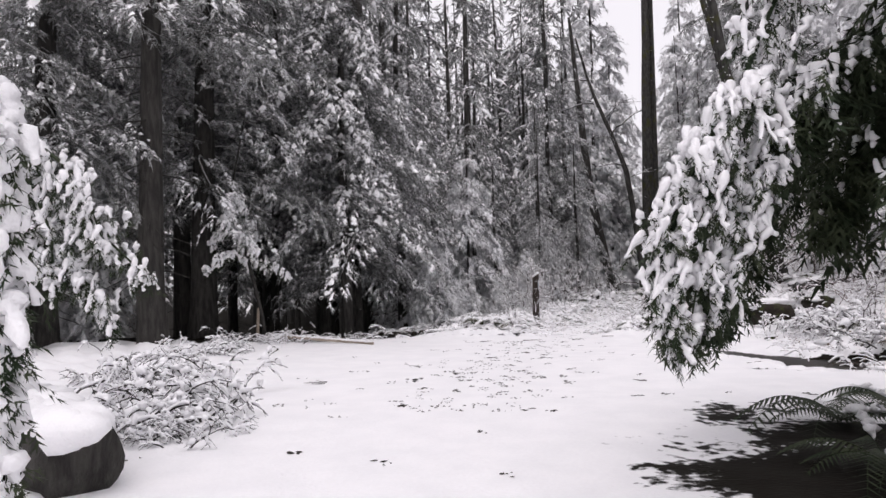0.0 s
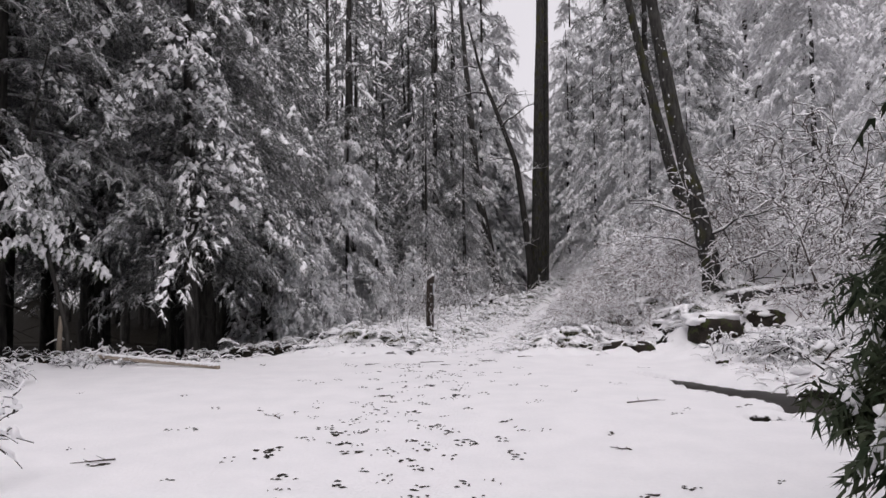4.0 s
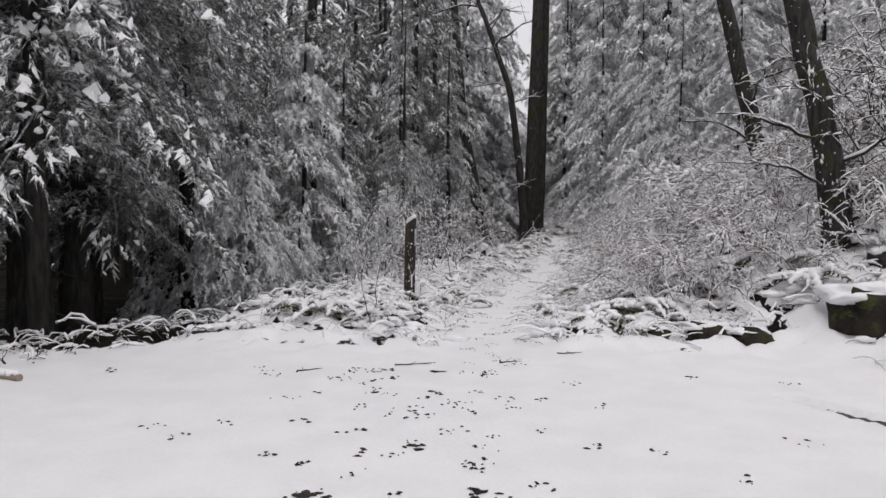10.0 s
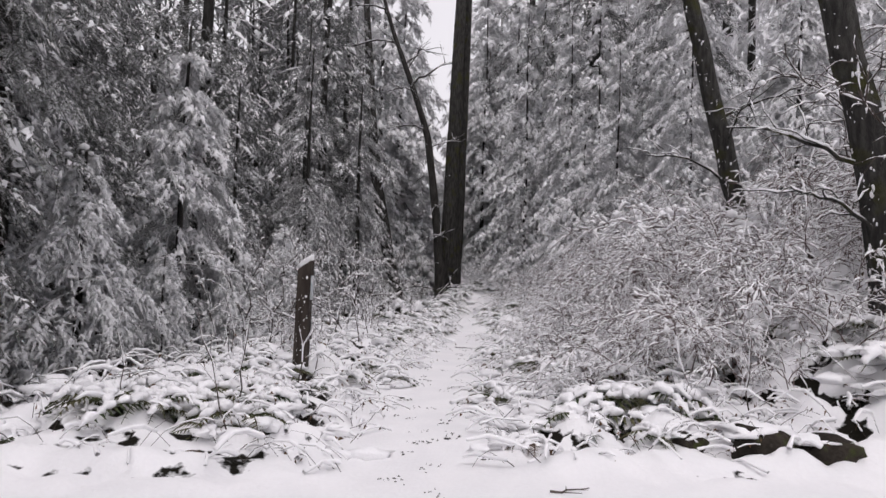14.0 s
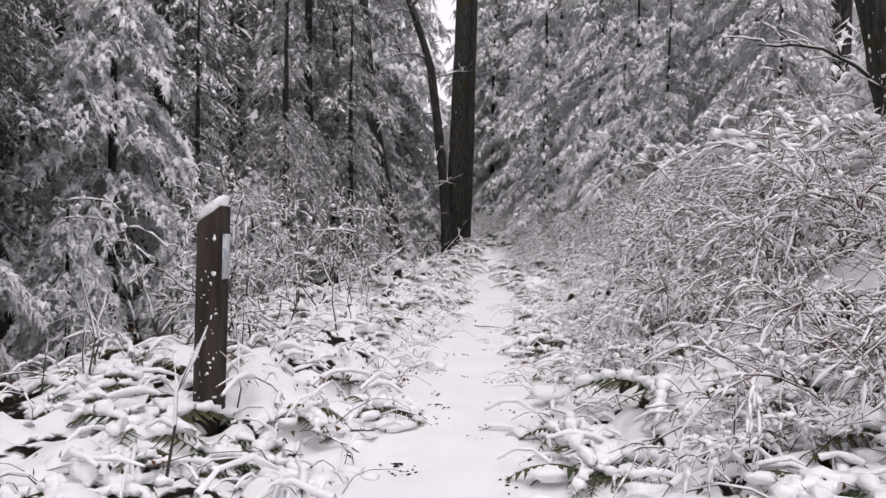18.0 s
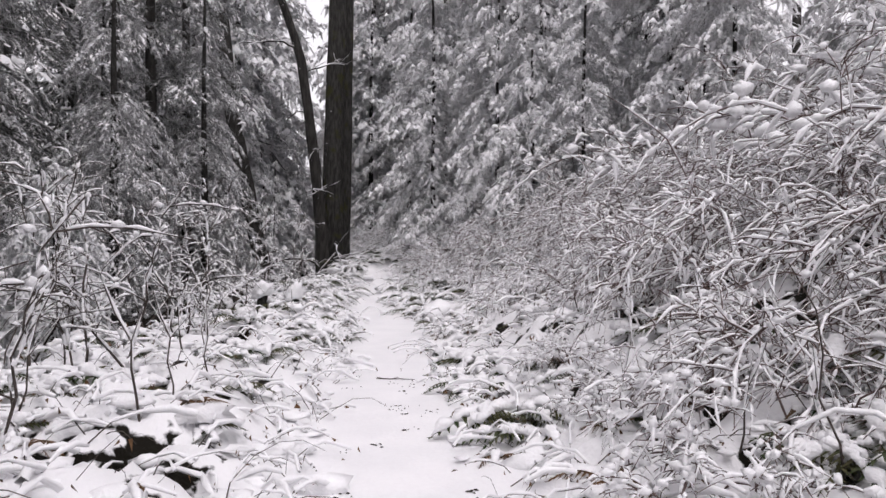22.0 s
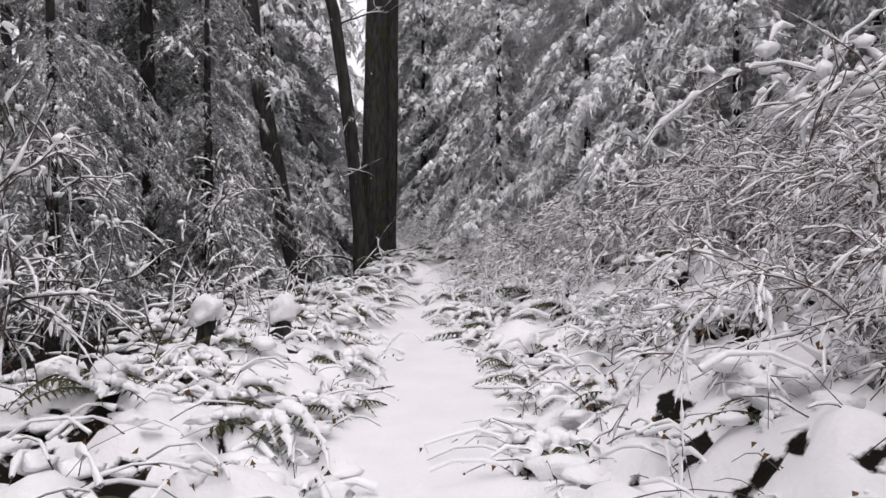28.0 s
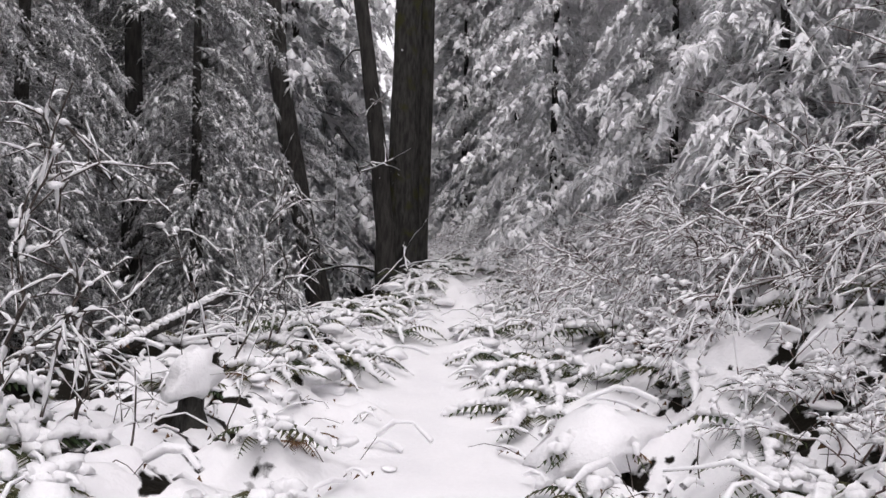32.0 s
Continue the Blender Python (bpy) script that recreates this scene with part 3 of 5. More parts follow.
spots[low_f] = [(-3.9, 20.6, 0, 1.0), (-3.3, 23.6, 90, 0.65), (-2.4, 26.5, 200, 0.6), (-1.3, 28.8, 300, 0.8), (8.3, 31.0, 20, 1.1), (9.0, 21.0, 220, 1.1), (-13.0, 14.0, 10, 1.5), (-15.0, 11.0, 200, 1.6), (-16.5, 16.0, 70, 1.7), (-12.3, 8.6, 310, 1.2), (-17.0, 7.5, 150, 1.6), (-14.5, 5.5, 260, 1.4)]
for tree, list_of in spots.items():
    for n, (x, y, turn, s) in enumerate(list_of):
        m = placed(x, y, -0.05, turn, s)
        if n == 0:
            tree.matrix_basis = m
        else:
            copy_thing(tree, m @ unscaled(tree))


# ---------------------------------------------------------------- the far woods all round
def far_woods():
    rng = np.random.default_rng(31)
    trunk, crown, rimed, snow = MB(), MB(), MB(), MB()
    for k in range(300):
        a, r = rng.uniform(0, 6.2832), rng.uniform(24, 85)
        if k % 2:
            a = rng.uniform(-0.75, 0.75)
        x, y = 2 + r * math.sin(a), 18 + r * math.cos(a)
        gap = x - (6.0 + (y - 50) * 0.1)
        if (abs(x) < 12.5 and -12 < y < 44) or (y > 38 and abs(gap) < 5.2) or (y > 62 and abs(gap) < 7):
            continue
        z = gz(x, y) - 0.4
        h = rng.uniform(20, 34)
        tube(trunk, [(x, y, z), (x, y, z + h * 0.5), (x + rng.normal(0, 0.3), y, z + h)], [0.24, 0.15, 0.03], 6, cap=False)
        n = 190 if math.cos(a) > 0.6 else 90
        u = rng.random(n) ** 0.9
        rr = (1 - u) ** 0.8 * rng.uniform(3.0, 4.6) * np.sqrt(rng.random(n)) + 0.2
        t = rng.uniform(0, 6.2832, n)
        zc = (rng.uniform(0.2, 0.3) if x < -10 and y > 0 and r < 38 else rng.uniform(0.04, 0.16)) * h
        out = np.stack([np.cos(t), np.sin(t), np.zeros(n)], -1)
        base = np.array([x, y, z + zc]) + out * rr[:, None] + UP * (u * (h - zc) - rr * 0.35)[:, None]
        ln = rng.uniform(0.8, 1.9, n) * (1 if n > 150 else 1.4)
        sprays(crown if x < 1 else rimed, snow, base, out - 0.55 * UP + rng.normal(0, 0.3, (n, 3)), ln, ln * 0.36, np.full(n, 0.7), rng, 0.85, 0.3)
    w = tagged(new("far_woods"), "distant snowy conifer woods all round the clearing", "woods", kind="stuff")
    part("trunk", trunk, BARK, w, kind="stuff")
    part("crown", crown, NEEDLE, w, smooth=False, kind="stuff")
    part("crown", rimed, NEEDLE_FROST, w, "pale rimed crowns", smooth=False, kind="stuff")
    part("snow_load", snow, SNOW, w, kind="stuff")


far_woods()


# ---------------------------------------------------------------- bare trunks
def snow_along(mb, P, R, rng, share=0.75, thick=1.0, sides=4):
    """A ridge of snow along the top of a branch."""
    P, R = np.asarray(P, float), np.asarray(R, float)
    k = (0.25 + 1.35 * rng.random(len(P)) ** 1.4) * thick
    k[-1] *= 0.4
    rs = (R * 0.8 + 0.006) * k * share
    lift = np.array([0, 0, 1.0]) * (R * 0.7 + rs * 0.7)[:, None]
    tube(mb, P + lift, rs, sides, cap=sides > 3)


def snow_patches(mb, P, R, rng, thick=1.0, step=0.1):
    """Uneven soft rolls of snow along the top of a twig, with gaps between them."""
    n = len(P)
    run = float(np.linalg.norm(P[-1] - P[0]))
    count = max(1, int(0.6 + run * 1.3))
    for i in range(count):
        c0, c1 = np.array([i + rng.uniform(0.0, 0.3), i + rng.uniform(0.75, 1.0)]) / count
        k = max(4, int(run * (c1 - c0) / step) + 1)
        t = (0.06 + 0.92 * np.linspace(c0, c1, k)) * (n - 1)
        q = np.stack([np.interp(t, np.arange(n), P[:, j]) for j in range(3)], -1)
        r = np.interp(t, np.arange(n), R)
        rs = (r * 0.7 + 0.0055) * thick * (0.25 + 1.5 * rng.random(k) ** 1.5) * np.r_[0.4, np.ones(k - 2), 0.4]
        tube(mb, q + np.array([0, 0, 1.0]) * (r * 0.6 + rs * 0.8)[:, None], rs, 4, cap=False)


def leaning_trunk(name, label, base, points, radii, bark, seed, boughs=(), side_snow=0, group=""):
    """A trunk through the points (from its foot), with limbs and patches of snow on its bark."""
    rng = np.random.default_rng(seed)
    x, y = base
    t = thing(name, label, "tree", group, pose(x, y, ground_at(x, y) - 0.1))
    P = np.array(points, float)
    s = np.linspace(0, 1, len(P))
    q = np.linspace(0, 1, 22)
    C = np.stack([np.interp(q, s, P[:, i]) for i in range(3)], -1)
    C[1:-1] = (C[:-2] + 2 * C[1:-1] + C[2:]) / 4
    C[:, :2] += rng.normal(0, 0.012, (22, 2))
    R = np.interp(q, s, radii)
    mb = MB()
    tube(mb, C, R, 12, jag=0.08, rng=rng)
    part("trunk", mb, bark, t)
    sn = MB()
    for _ in range(side_snow):
        i = rng.uniform(0.05, 0.95)
        p = np.array([np.interp(i, q, C[:, k]) for k in range(3)])
        r = np.interp(i, q, R)
        a = rng.normal(3.7, 0.55)
        blob(sn, p + r * 0.96 * np.array([math.cos(a), math.sin(a), 0]), np.array([0.018, 0.018, 0.035]) * rng.uniform(0.3, 1.0, 3) * rng.choice([0.5, 0.8, 1.3]), ICO1, 0.45, rng)
    for i, a, ln, rise, r in boughs:
        limbs = MB()
        p = np.array([np.interp(i, q, C[:, k]) for k in range(3)])
        u = np.linspace(0, 1, 9)
        B = p + ln * (u[:, None] * np.array([math.cos(a), math.sin(a), rise]) - 0.35 * (u ** 2)[:, None] * np.array([0, 0, 1.0]))
        B[1:] += np.cumsum(rng.normal(0, 0.035 * ln, (8, 3)), 0) * 0.6
        rr = r * (1 - 0.9 * u) + 0.006
        tube(limbs, B, rr, 5)
        snow_along(sn, B, rr, rng)
        for _ in range(7):
            j = rng.uniform(0.25, 0.95)
            pj = np.array([np.interp(j, u, B[:, k]) for k in range(3)])
            w = unit(np.array([math.cos(a), math.sin(a), rise]) + rng.normal(0, 0.7, 3))
            v = np.linspace(0, 1, 6)
            T = pj + v[:, None] * w * ln * rng.uniform(0.2, 0.5) - 0.12 * (v ** 2)[:, None] * np.array([0, 0, 1.0])
            T[1:] += np.cumsum(rng.normal(0, 0.02, (5, 3)), 0)
            rt = 0.3 * r * (1 - 0.85 * v) + 0.004
            tube(limbs, T, rt, 3)
            snow_along(sn, T, rt, rng, thick=1.3, sides=3)
        part("limb", limbs, bark, t)
    if sn.n:
        part("snow_load", sn, SNOW, t, "snow lying along limbs and bark", kind="stuff")
    return t


leaning_trunk("twin_trunk_tree", "stout dark trunk rising beside the trail bend", (5.42, 41.5), [(0, 0, -0.6), (0, 0, 0.3), (0.1, -0.05, 8), (0.45, -0.1, 26)], [0.6, 0.42, 0.33, 0.15], MOSSY, 41,
              [(0.12, 3.3, 2.6, 0.1, 0.035), (0.18, 0.1, 2.2, -0.1, 0.03), (0.3, 2.6, 2.8, 0.2, 0.04), (0.36, 4.6, 2.8, 0.2, 0.04), (0.45, 4.2, 2.6, 0.1, 0.04)], 30)
leaning_trunk("twin_trunk_tree", "mossy trunk grown close against its dark twin", (5.86, 41.75), [(0, 0, -0.6), (0.0, 0, 0.3), (0.12, 0, 8), (0.3, 0, 25)], [0.42, 0.28, 0.23, 0.12], MOSSY, 42, [(0.3, 0.2, 2.4, 0.2, 0.04), (0.22, 5.6, 1.8, 0.1, 0.03)], 30)
leaning_trunk("leaning_tree", "thin dark tree leaning away with a broken arching top", (5.1, 41.0), [(0, 0, -0.6), (-0.15, -0.1, 2.0), (-0.55, -0.3, 5.2), (-1.0, -0.4, 8.2), (-2.1, -0.4, 11.0), (-3.0, -0.3, 13.4), (-3.8, -0.3, 16.5)], [0.3, 0.21, 0.18, 0.15, 0.12, 0.09, 0.05], BARK, 43,
              [(0.62, 0.6, 3.2, 0.9, 0.06), (0.75, 2.8, 2.6, 0.2, 0.05), (0.68, 1.2, 3.4, 0.9, 0.06), (0.85, 3.4, 2.0, 0.1, 0.04), (0.5, 3.6, 2.0, 0.3, 0.03), (0.3, 4.6, 1.4, 0.3, 0.018), (0.38, 1.8, 1.5, 0.3, 0.018), (0.45, 5.6, 1.6, 0.5, 0.02), (0.56, 4.4, 1.8, 0.6, 0.022), (0.6, 2.4, 1.8, 0.5, 0.022), (0.66, 5.2, 2.0, 0.7, 0.024), (0.72, 4.0, 2.0, 0.5, 0.024), (0.8, 1.6, 2.2, 0.7, 0.026), (0.9, 4.6, 1.6, 0.4, 0.02)], 26)
leaning_trunk("leaning_tree", "mossy leaning maple trunk among bushes", (7.55, 20.5), [(0, 0, -0.6), (-0.05, 0, 0.4), (-0.5, 0, 2.2), (-1.15, 0, 4.6), (-2.7, 0.3, 12)], [0.27, 0.19, 0.17, 0.14, 0.06], MOSSY, 44,
              [(0.12, 4.9, 1.0, 0.7, 0.016), (0.2, 3.6, 1.2, 0.6, 0.018), (0.28, 5.6, 1.3, 0.6, 0.02), (0.36, 2.9, 1.4, 0.7, 0.02), (0.44, 4.4, 1.5, 0.7, 0.022), (0.52, 5.8, 1.5, 0.7, 0.022)], 150, "mossy maples")
leaning_trunk("leaning_tree", "stout mossy maple trunk leaning over the bank", (6.35, 15.6), [(0, 0, -0.6), (-0.1, 0, 0.5), (-0.3, 0.0, 1.6), (-0.9, 0.1, 4.2), (-2.1, 0.4, 12)], [0.32, 0.22, 0.19, 0.16, 0.07], MOSSY, 45,
              [(0.12, 5.6, 1.5, 0.6, 0.024), (0.17, 4.4, 1.3, 0.5, 0.02), (0.22, 5.2, 1.6, 0.7, 0.024), (0.27, 0.4, 1.8, 0.6, 0.026), (0.33, 3.4, 1.4, 0.6, 0.022), (0.4, 5.6, 1.7, 0.7, 0.024), (0.48, 2.8, 1.6, 0.7, 0.024)], 200, "mossy maples")
leaning_trunk("leaning_tree", "dark trunk slanting up from the hollow", (3.6, 45.1), [(0, 0, -0.8), (-0.08, 0.05, 0.6), (-0.62, 0.5, 3.0), (-1.5, 1.0, 7.5), (-1.85, 1.1, 10.7), (-2.7, 1.2, 21)], [0.5, 0.38, 0.34, 0.3, 0.27, 0.1], BARK, 46,
              [(0.2, 3.8, 1.8, 0.1, 0.03), (0.3, 0.2, 1.6, 0.1, 0.03), (0.36, 5.0, 1.8, 0.1, 0.03), (0.42, 1.5, 1.8, 0.1, 0.03), (0.48, 4.4, 2.2, 0.2, 0.03)], 20)


# ---------------------------------------------------------------- bushes
def bush(seed, stems, height, reach, kids, label, group, bark, arch=0.6, thick=1.0, r0=0.009, name="bush", grand=2, spread=0.35, lean=0.0, step=0.1, clots=(10, 0.02)):
    """A leafless bush: each arching stem with its side twigs is a part, and snow lies along every twig."""
    rng = np.random.default_rng(seed)
    ob = thing(name, label, "bush", group)
    snow = MB()

    def grow(wood, p, w, ln, r, n, bend, sides):
        u = np.linspace(0, 1, n)
        P = p + u[:, None] * w * ln - bend * ln * (u ** 2)[:, None] * UP
        P[1:] += np.cumsum(rng.normal(0, 0.05 * ln * (0.6 if n > 6 else 1), (n - 1, 3)), 0) * 0.7
        P += (0.28 * ln * rng.normal(0, 1) * u * u)[:, None] * unit(np.cross(w, rng.normal(0, 1, 3)))
        R = r * (1 - 0.75 * u) + 0.0015
        tube(wood, P, R, sides, cap=False)
        snow_patches(snow, P, R, rng, thick, step)
        return P

    for _ in range(stems):
        wood = MB()
        a = rng.uniform(0, 6.2832)
        out = rng.uniform(0.15, 1.0) * reach / height
        w = unit(np.array([math.cos(a) * out - lean, math.sin(a) * out, 1.0]))
        ln = height * rng.uniform(0.75, 1.35)
        P = grow(wood, rng.normal(0, spread, 3) * np.array([1, 1, 0]), w, ln, r0 * rng.uniform(0.7, 1.2), 9, arch * rng.uniform(0.3, 1.1), 3)
        for _ in range(kids):
            j = rng.uniform(1.8, 7.8)
            p = P[int(j)] + (P[int(j) + 1] - P[int(j)]) * (j % 1)
            t = unit(P[int(j) + 1] - P[int(j)])
            w2 = unit(t * 0.7 + rng.normal(0, 0.55, 3) + UP * 0.15)
            Q = grow(wood, p, w2, ln * rng.uniform(0.13, 0.34), r0 * 0.45, 5, 0.45, 3)
            for _ in range(grand):
                w3 = unit(w2 * 0.7 + rng.normal(0, 0.6, 3))
                grow(wood, Q[rng.integers(1, 4)], w3, ln * rng.uniform(0.06, 0.17), r0 * 0.32, 4, 0.4, 3)
            for _ in range(clots[0] // 10):
                j = rng.integers(0, 3)
                c = Q[j] + (Q[j + 1] - Q[j]) * rng.random()
                d = Q[j + 1] - Q[j]
                blob(snow, c + UP * clots[1] * 0.5, clots[1] * rng.uniform(0.4, 1.3) * np.array([1.4, 0.9, 0.9]) * rng.uniform(0.7, 1.3, 3), ICO1, 0.45, rng, math.atan2(d[1], d[0]))
        part("stem", wood, bark, ob)
    part("snow_load", snow, SNOW, ob, "snow lying along every twig", kind="stuff")
    return ob


THICKET = "snowy leafless thicket along the trail"
bush_a = bush(51, 16, 2.2, 1.6, 11, "leafless reddish bush of arching snow-lined stems", THICKET, TWIG_RED, lean=0.25, thick=1.1, r0=0.0085, step=0.06, arch=0.95, clots=(10, 0.024))
bush_b = bush(52, 15, 1.7, 1.7, 11, "dense leafless bush bowed under snow", THICKET, TWIG_RED, arch=0.95, thick=1.1, r0=0.0085, lean=0.3, step=0.06, clots=(10, 0.024))
bush_c = bush(53, 6, 2.7, 1.3, 7, "tall leafless shrub with snow-lined forked branches", THICKET, TWIG, arch=0.4, r0=0.014, thick=1.15, step=0.06, clots=(10, 0.03))
bush_d = bush(57, 17, 1.0, 1.2, 9, "low leafless bush heavy with snow", THICKET, TWIG_RED, arch=0.8, thick=1.2, r0=0.008, lean=0.2, step=0.06, clots=(20, 0.03))
bush_e = bush(59, 18, 1.6, 1.5, 13, "dense tangle of thin snow-lined twigs beside the trail", THICKET, TWIG_RED, arch=0.85, thick=1.05, r0=0.0075, lean=0.3, grand=3, step=0.05, clots=(10, 0.022))
bush_h = bush(55, 16, 1.9, 1.9, 10, "hillside bush smothered in thick snow", THICKET, TWIG_RED, arch=0.95, r0=0.01, thick=2.0, lean=0.3, step=0.07, clots=(20, 0.05))
vine = bush(60, 6, 3.4, 2.0, 15, "tall leafless vine maple with snow on every twig", THICKET, TWIG, arch=0.45, r0=0.022, thick=1.1, step=0.07, grand=3, name="vine_maple", clots=(10, 0.03))
first = set()


def plant(ob, x, y, turn, s, dz=-0.05):
    m = placed(x, y, dz, turn, s)
    if ob in first:
        return copy_thing(ob, m @ unscaled(ob))
    first.add(ob)
    ob.matrix_basis = m
    return ob


rng = np.random.default_rng(54)
for k in range(16):
    y = 15.8 + 17.0 * (k + rng.random()) / 16
    plant(bush_e, float(np.interp(y, PY, PX)) + rng.uniform(2.1, 3.4) + (0.7 if y > 22.5 else 0), y, rng.uniform(-60, 60), rng.uniform(0.8, 1.1))
for k in range(36):
    y = 15.6 + 19.0 * ((k * 0.61803) % 1.0) + rng.uniform(-0.4, 0.4)
    d = 2.9 + 4.0 * rng.random() + (0.4 if y < 17 else 0) + (0.5 if y > 23 else 0)
    plant((bush_a, bush_b)[k % 2], float(np.interp(y, PY, PX)) + d, y, rng.uniform(-70, 70), rng.uniform(0.75, 1.1))
for k in range(22):
    y = 15.2 + 27 * (k + rng.random()) / 22
    plant(bush_d, float(np.interp(y, PY, PX)) + rng.uniform(1.5, 2.3) + (0.5 if 23 < y < 31 else 0), y, rng.uniform(-60, 60), rng.uniform(0.55, 0.9))
for k in range(10):
    y = 33 + 10 * rng.random()
    plant((bush_a, bush_b)[k % 2], float(np.interp(y, PY, PX)) + rng.uniform(1.8, 4.5), y, rng.uniform(-70, 70), rng.uniform(0.7, 1.0))
for x, y, s in ((-0.9, 20.3, 0.8), (0.1, 22.3, 0.75), (-1.6, 22.4, 0.9), (0.75, 24.9, 0.8), (-0.5, 25.6, 0.9), (1.6, 28.4, 0.8), (0.4, 28.0, 0.9), (2.6, 31.6, 0.8), (7.6, 14.4, 0.9), (8.4, 12.6, 0.9), (7.9, 17.6, 1.0), (-0.2, 19.6, 0.7),
                (8.6, 10.9, 0.9), (7.2, 12.0, 0.7)):
    plant(bush_c, x, y, rng.uniform(0, 360), s)


for k in range(16):
    y = 24.2 + 8.5 * (k + rng.random()) / 16
    plant((bush_a, bush_e, bush_b)[k % 3], float(np.interp(y, PY, PX)) + rng.uniform(3.3, 6.8), y, rng.uniform(-70, 70), rng.uniform(0.9, 1.2))
for k in range(44):
    y = 19.5 + 22.0 * ((k * 0.61803) % 1.0)
    plant(bush_h, float(np.interp(y, PY, PX)) + 4.6 + 6.4 * (k + rng.random()) / 44, y, rng.uniform(-80, 80), rng.uniform(1.0, 1.5))
for x, y, s in ((7.5, 15.0, 1.0), (8.3, 16.4, 1.1), (7.9, 13.4, 0.9), (9.0, 14.6, 1.1)):
    plant(vine, x, y, rng.uniform(0, 360), s)
for x, y, s in ((7.9, 42.6, 0.9), (8.6, 43.2, 1.1), (7.5, 44.0, 1.0), (8.2, 45.0, 1.2), (6.9, 43.2, 0.7), (9.3, 42.4, 1.1)):
    plant(bush_d, x, y, rng.uniform(-70, 70), s)
for x, y, s in ((7.4, 13.2, 0.8), (8.3, 15.0, 0.9), (7.0, 16.6, 0.8), (5.6, 15.4, 0.7), (4.6, 15.3, 0.7), (9.2, 13.4, 0.9), (8.0, 9.6, 0.8)):
    plant(bush_b, x, y, rng.uniform(-70, 70), s)


# ---------------------------------------------------------------- ferns
def fern(seed, fronds, length, label, group, load=0.8, leafmat=None, lift=(0.35, 0.95), pieces=12):
    """A sword fern: arching fronds with paired leaflets, each a part, and snow lying on them."""
    rng = np.random.default_rng(seed)
    ob = thing("fern", label, "fern", group)
    snow = MB()
    for k in range(fronds):
        leaf = MB()
        a = k * 6.2832 / fronds + rng.normal(0, 0.35)
        ln = length * rng.uniform(0.6, 1.25)
        out = np.array([math.cos(a), math.sin(a), 0])
        side = np.array([-out[1], out[0], 0])
        n = pieces
        u = np.linspace(0, 1, n)
        top = rng.uniform(*lift)
        P = ln * (u[:, None] * out * 0.9 + (top * u - (top + 0.1) * u ** 2)[:, None] * UP) + side * (0.12 * ln * rng.normal() * u ** 2)[:, None] + UP * 0.06
        tube(leaf, P, 0.006 * (1 - 0.7 * u) + 0.001, 3, cap=False)
        w = ln * 0.2 * np.sin(np.pi * (0.1 + 0.88 * u)) ** 0.7
        for sg in (-1, 1):
            tipp = P + side * (sg * w)[:, None] + out * 0.03 - UP * (w * 0.4)[:, None]
            wd = ln * 0.36 / pieces
            V = np.stack([P - out * wd, P + out * wd, tipp], 1)[1:]
            leaf.add(V, (np.arange(n - 1) * 3)[:, None] + np.array([0, 1, 2]))
        part("frond", leaf, leafmat or FERN, ob, smooth=False)
        if rng.random() < load:
            i0, i1 = int(rng.integers(1, 3)), n - int(rng.integers(1, 4))
            cut = int(rng.integers(i0 + 2, i1 - 1))
            for j0, j1 in ((i0, cut), (cut + (1 if rng.random() < 0.6 else 0), i1)):
                if j1 - j0 < 2:
                    continue
                t = np.linspace(j0, j1, (j1 - j0) * 2)
                Q = np.stack([np.interp(t, np.arange(n), P[:, c]) for c in range(3)], -1) + rng.normal(0, 0.012, (len(t), 3)) * np.array([1, 1, 0.4])
                ws = np.clip(np.interp(t, np.arange(n), w), 0.012, 0.08) * rng.uniform(0.25, 0.85, len(t)) * np.r_[0.5, np.ones(len(t) - 2), 0.5]
                tube(snow, Q + UP * (0.014 + ws * 0.35)[:, None], ws, 6, flat=0.75, jag=0.3, rng=rng)
    if load > 0.3:
        for _ in range(2):
            r = length * rng.uniform(0.1, 0.2)
            v, f = ICO2
            o = rng.uniform(0, 50)
            k = np.array([1 + 0.6 * noisy(q, 1.7, o) + 0.4 * noisy(q, 4.0, o) for q in v])[:, None]
            snow.add(v * k * np.array([r * rng.uniform(0.9, 1.5), r, r * rng.uniform(0.35, 0.55)]) + np.array([*rng.normal(0, 0.28 * length, 2), 0.04 + 0.1 * length]), f)
    if snow.n:
        part("snow_load", snow, SNOW, ob, "snow lying along the arching fronds", kind="stuff")
    return ob


BANK = "snow-covered ferns of the banks"
ferns = [fern(61, 10, 0.56, "sword fern bowed under a thick layer of snow", BANK, 0.85), fern(62, 9, 0.46, "sword fern half hidden in snow", BANK, 0.6),
         fern(63, 9, 0.66, "drooping sword fern with snow on its fronds", BANK, 0.85), fern(65, 8, 0.36, "withered brown fern under snow", BANK, 0.5, DEADLEAF)]
rng = np.random.default_rng(64)
for k in range(232):
    y = rng.uniform(14.0, 33) if k % 8 else rng.uniform(32, 41)
    d = 0.72 + 2.6 * rng.random() ** 1.4 if rng.random() < 0.5 else -0.75 - 2.9 * rng.random()
    x = float(np.interp(y, PY, PX)) + d
    if (abs(x + 0.22) < 0.3 and abs(y - 17.6) < 0.3) or (d < 0 and y > np.interp(x, BRINK_X, BRINK_Y) and y < 24):
        continue
    plant(ferns[k % 4], x, y, rng.uniform(0, 360), rng.uniform(0.6, 1.1), -0.05)


tall_fern = fern(69, 10, 0.8, "tall arching sword fern loaded with snow", "snow-covered ferns at the trail bend", 0.8, pieces=14)
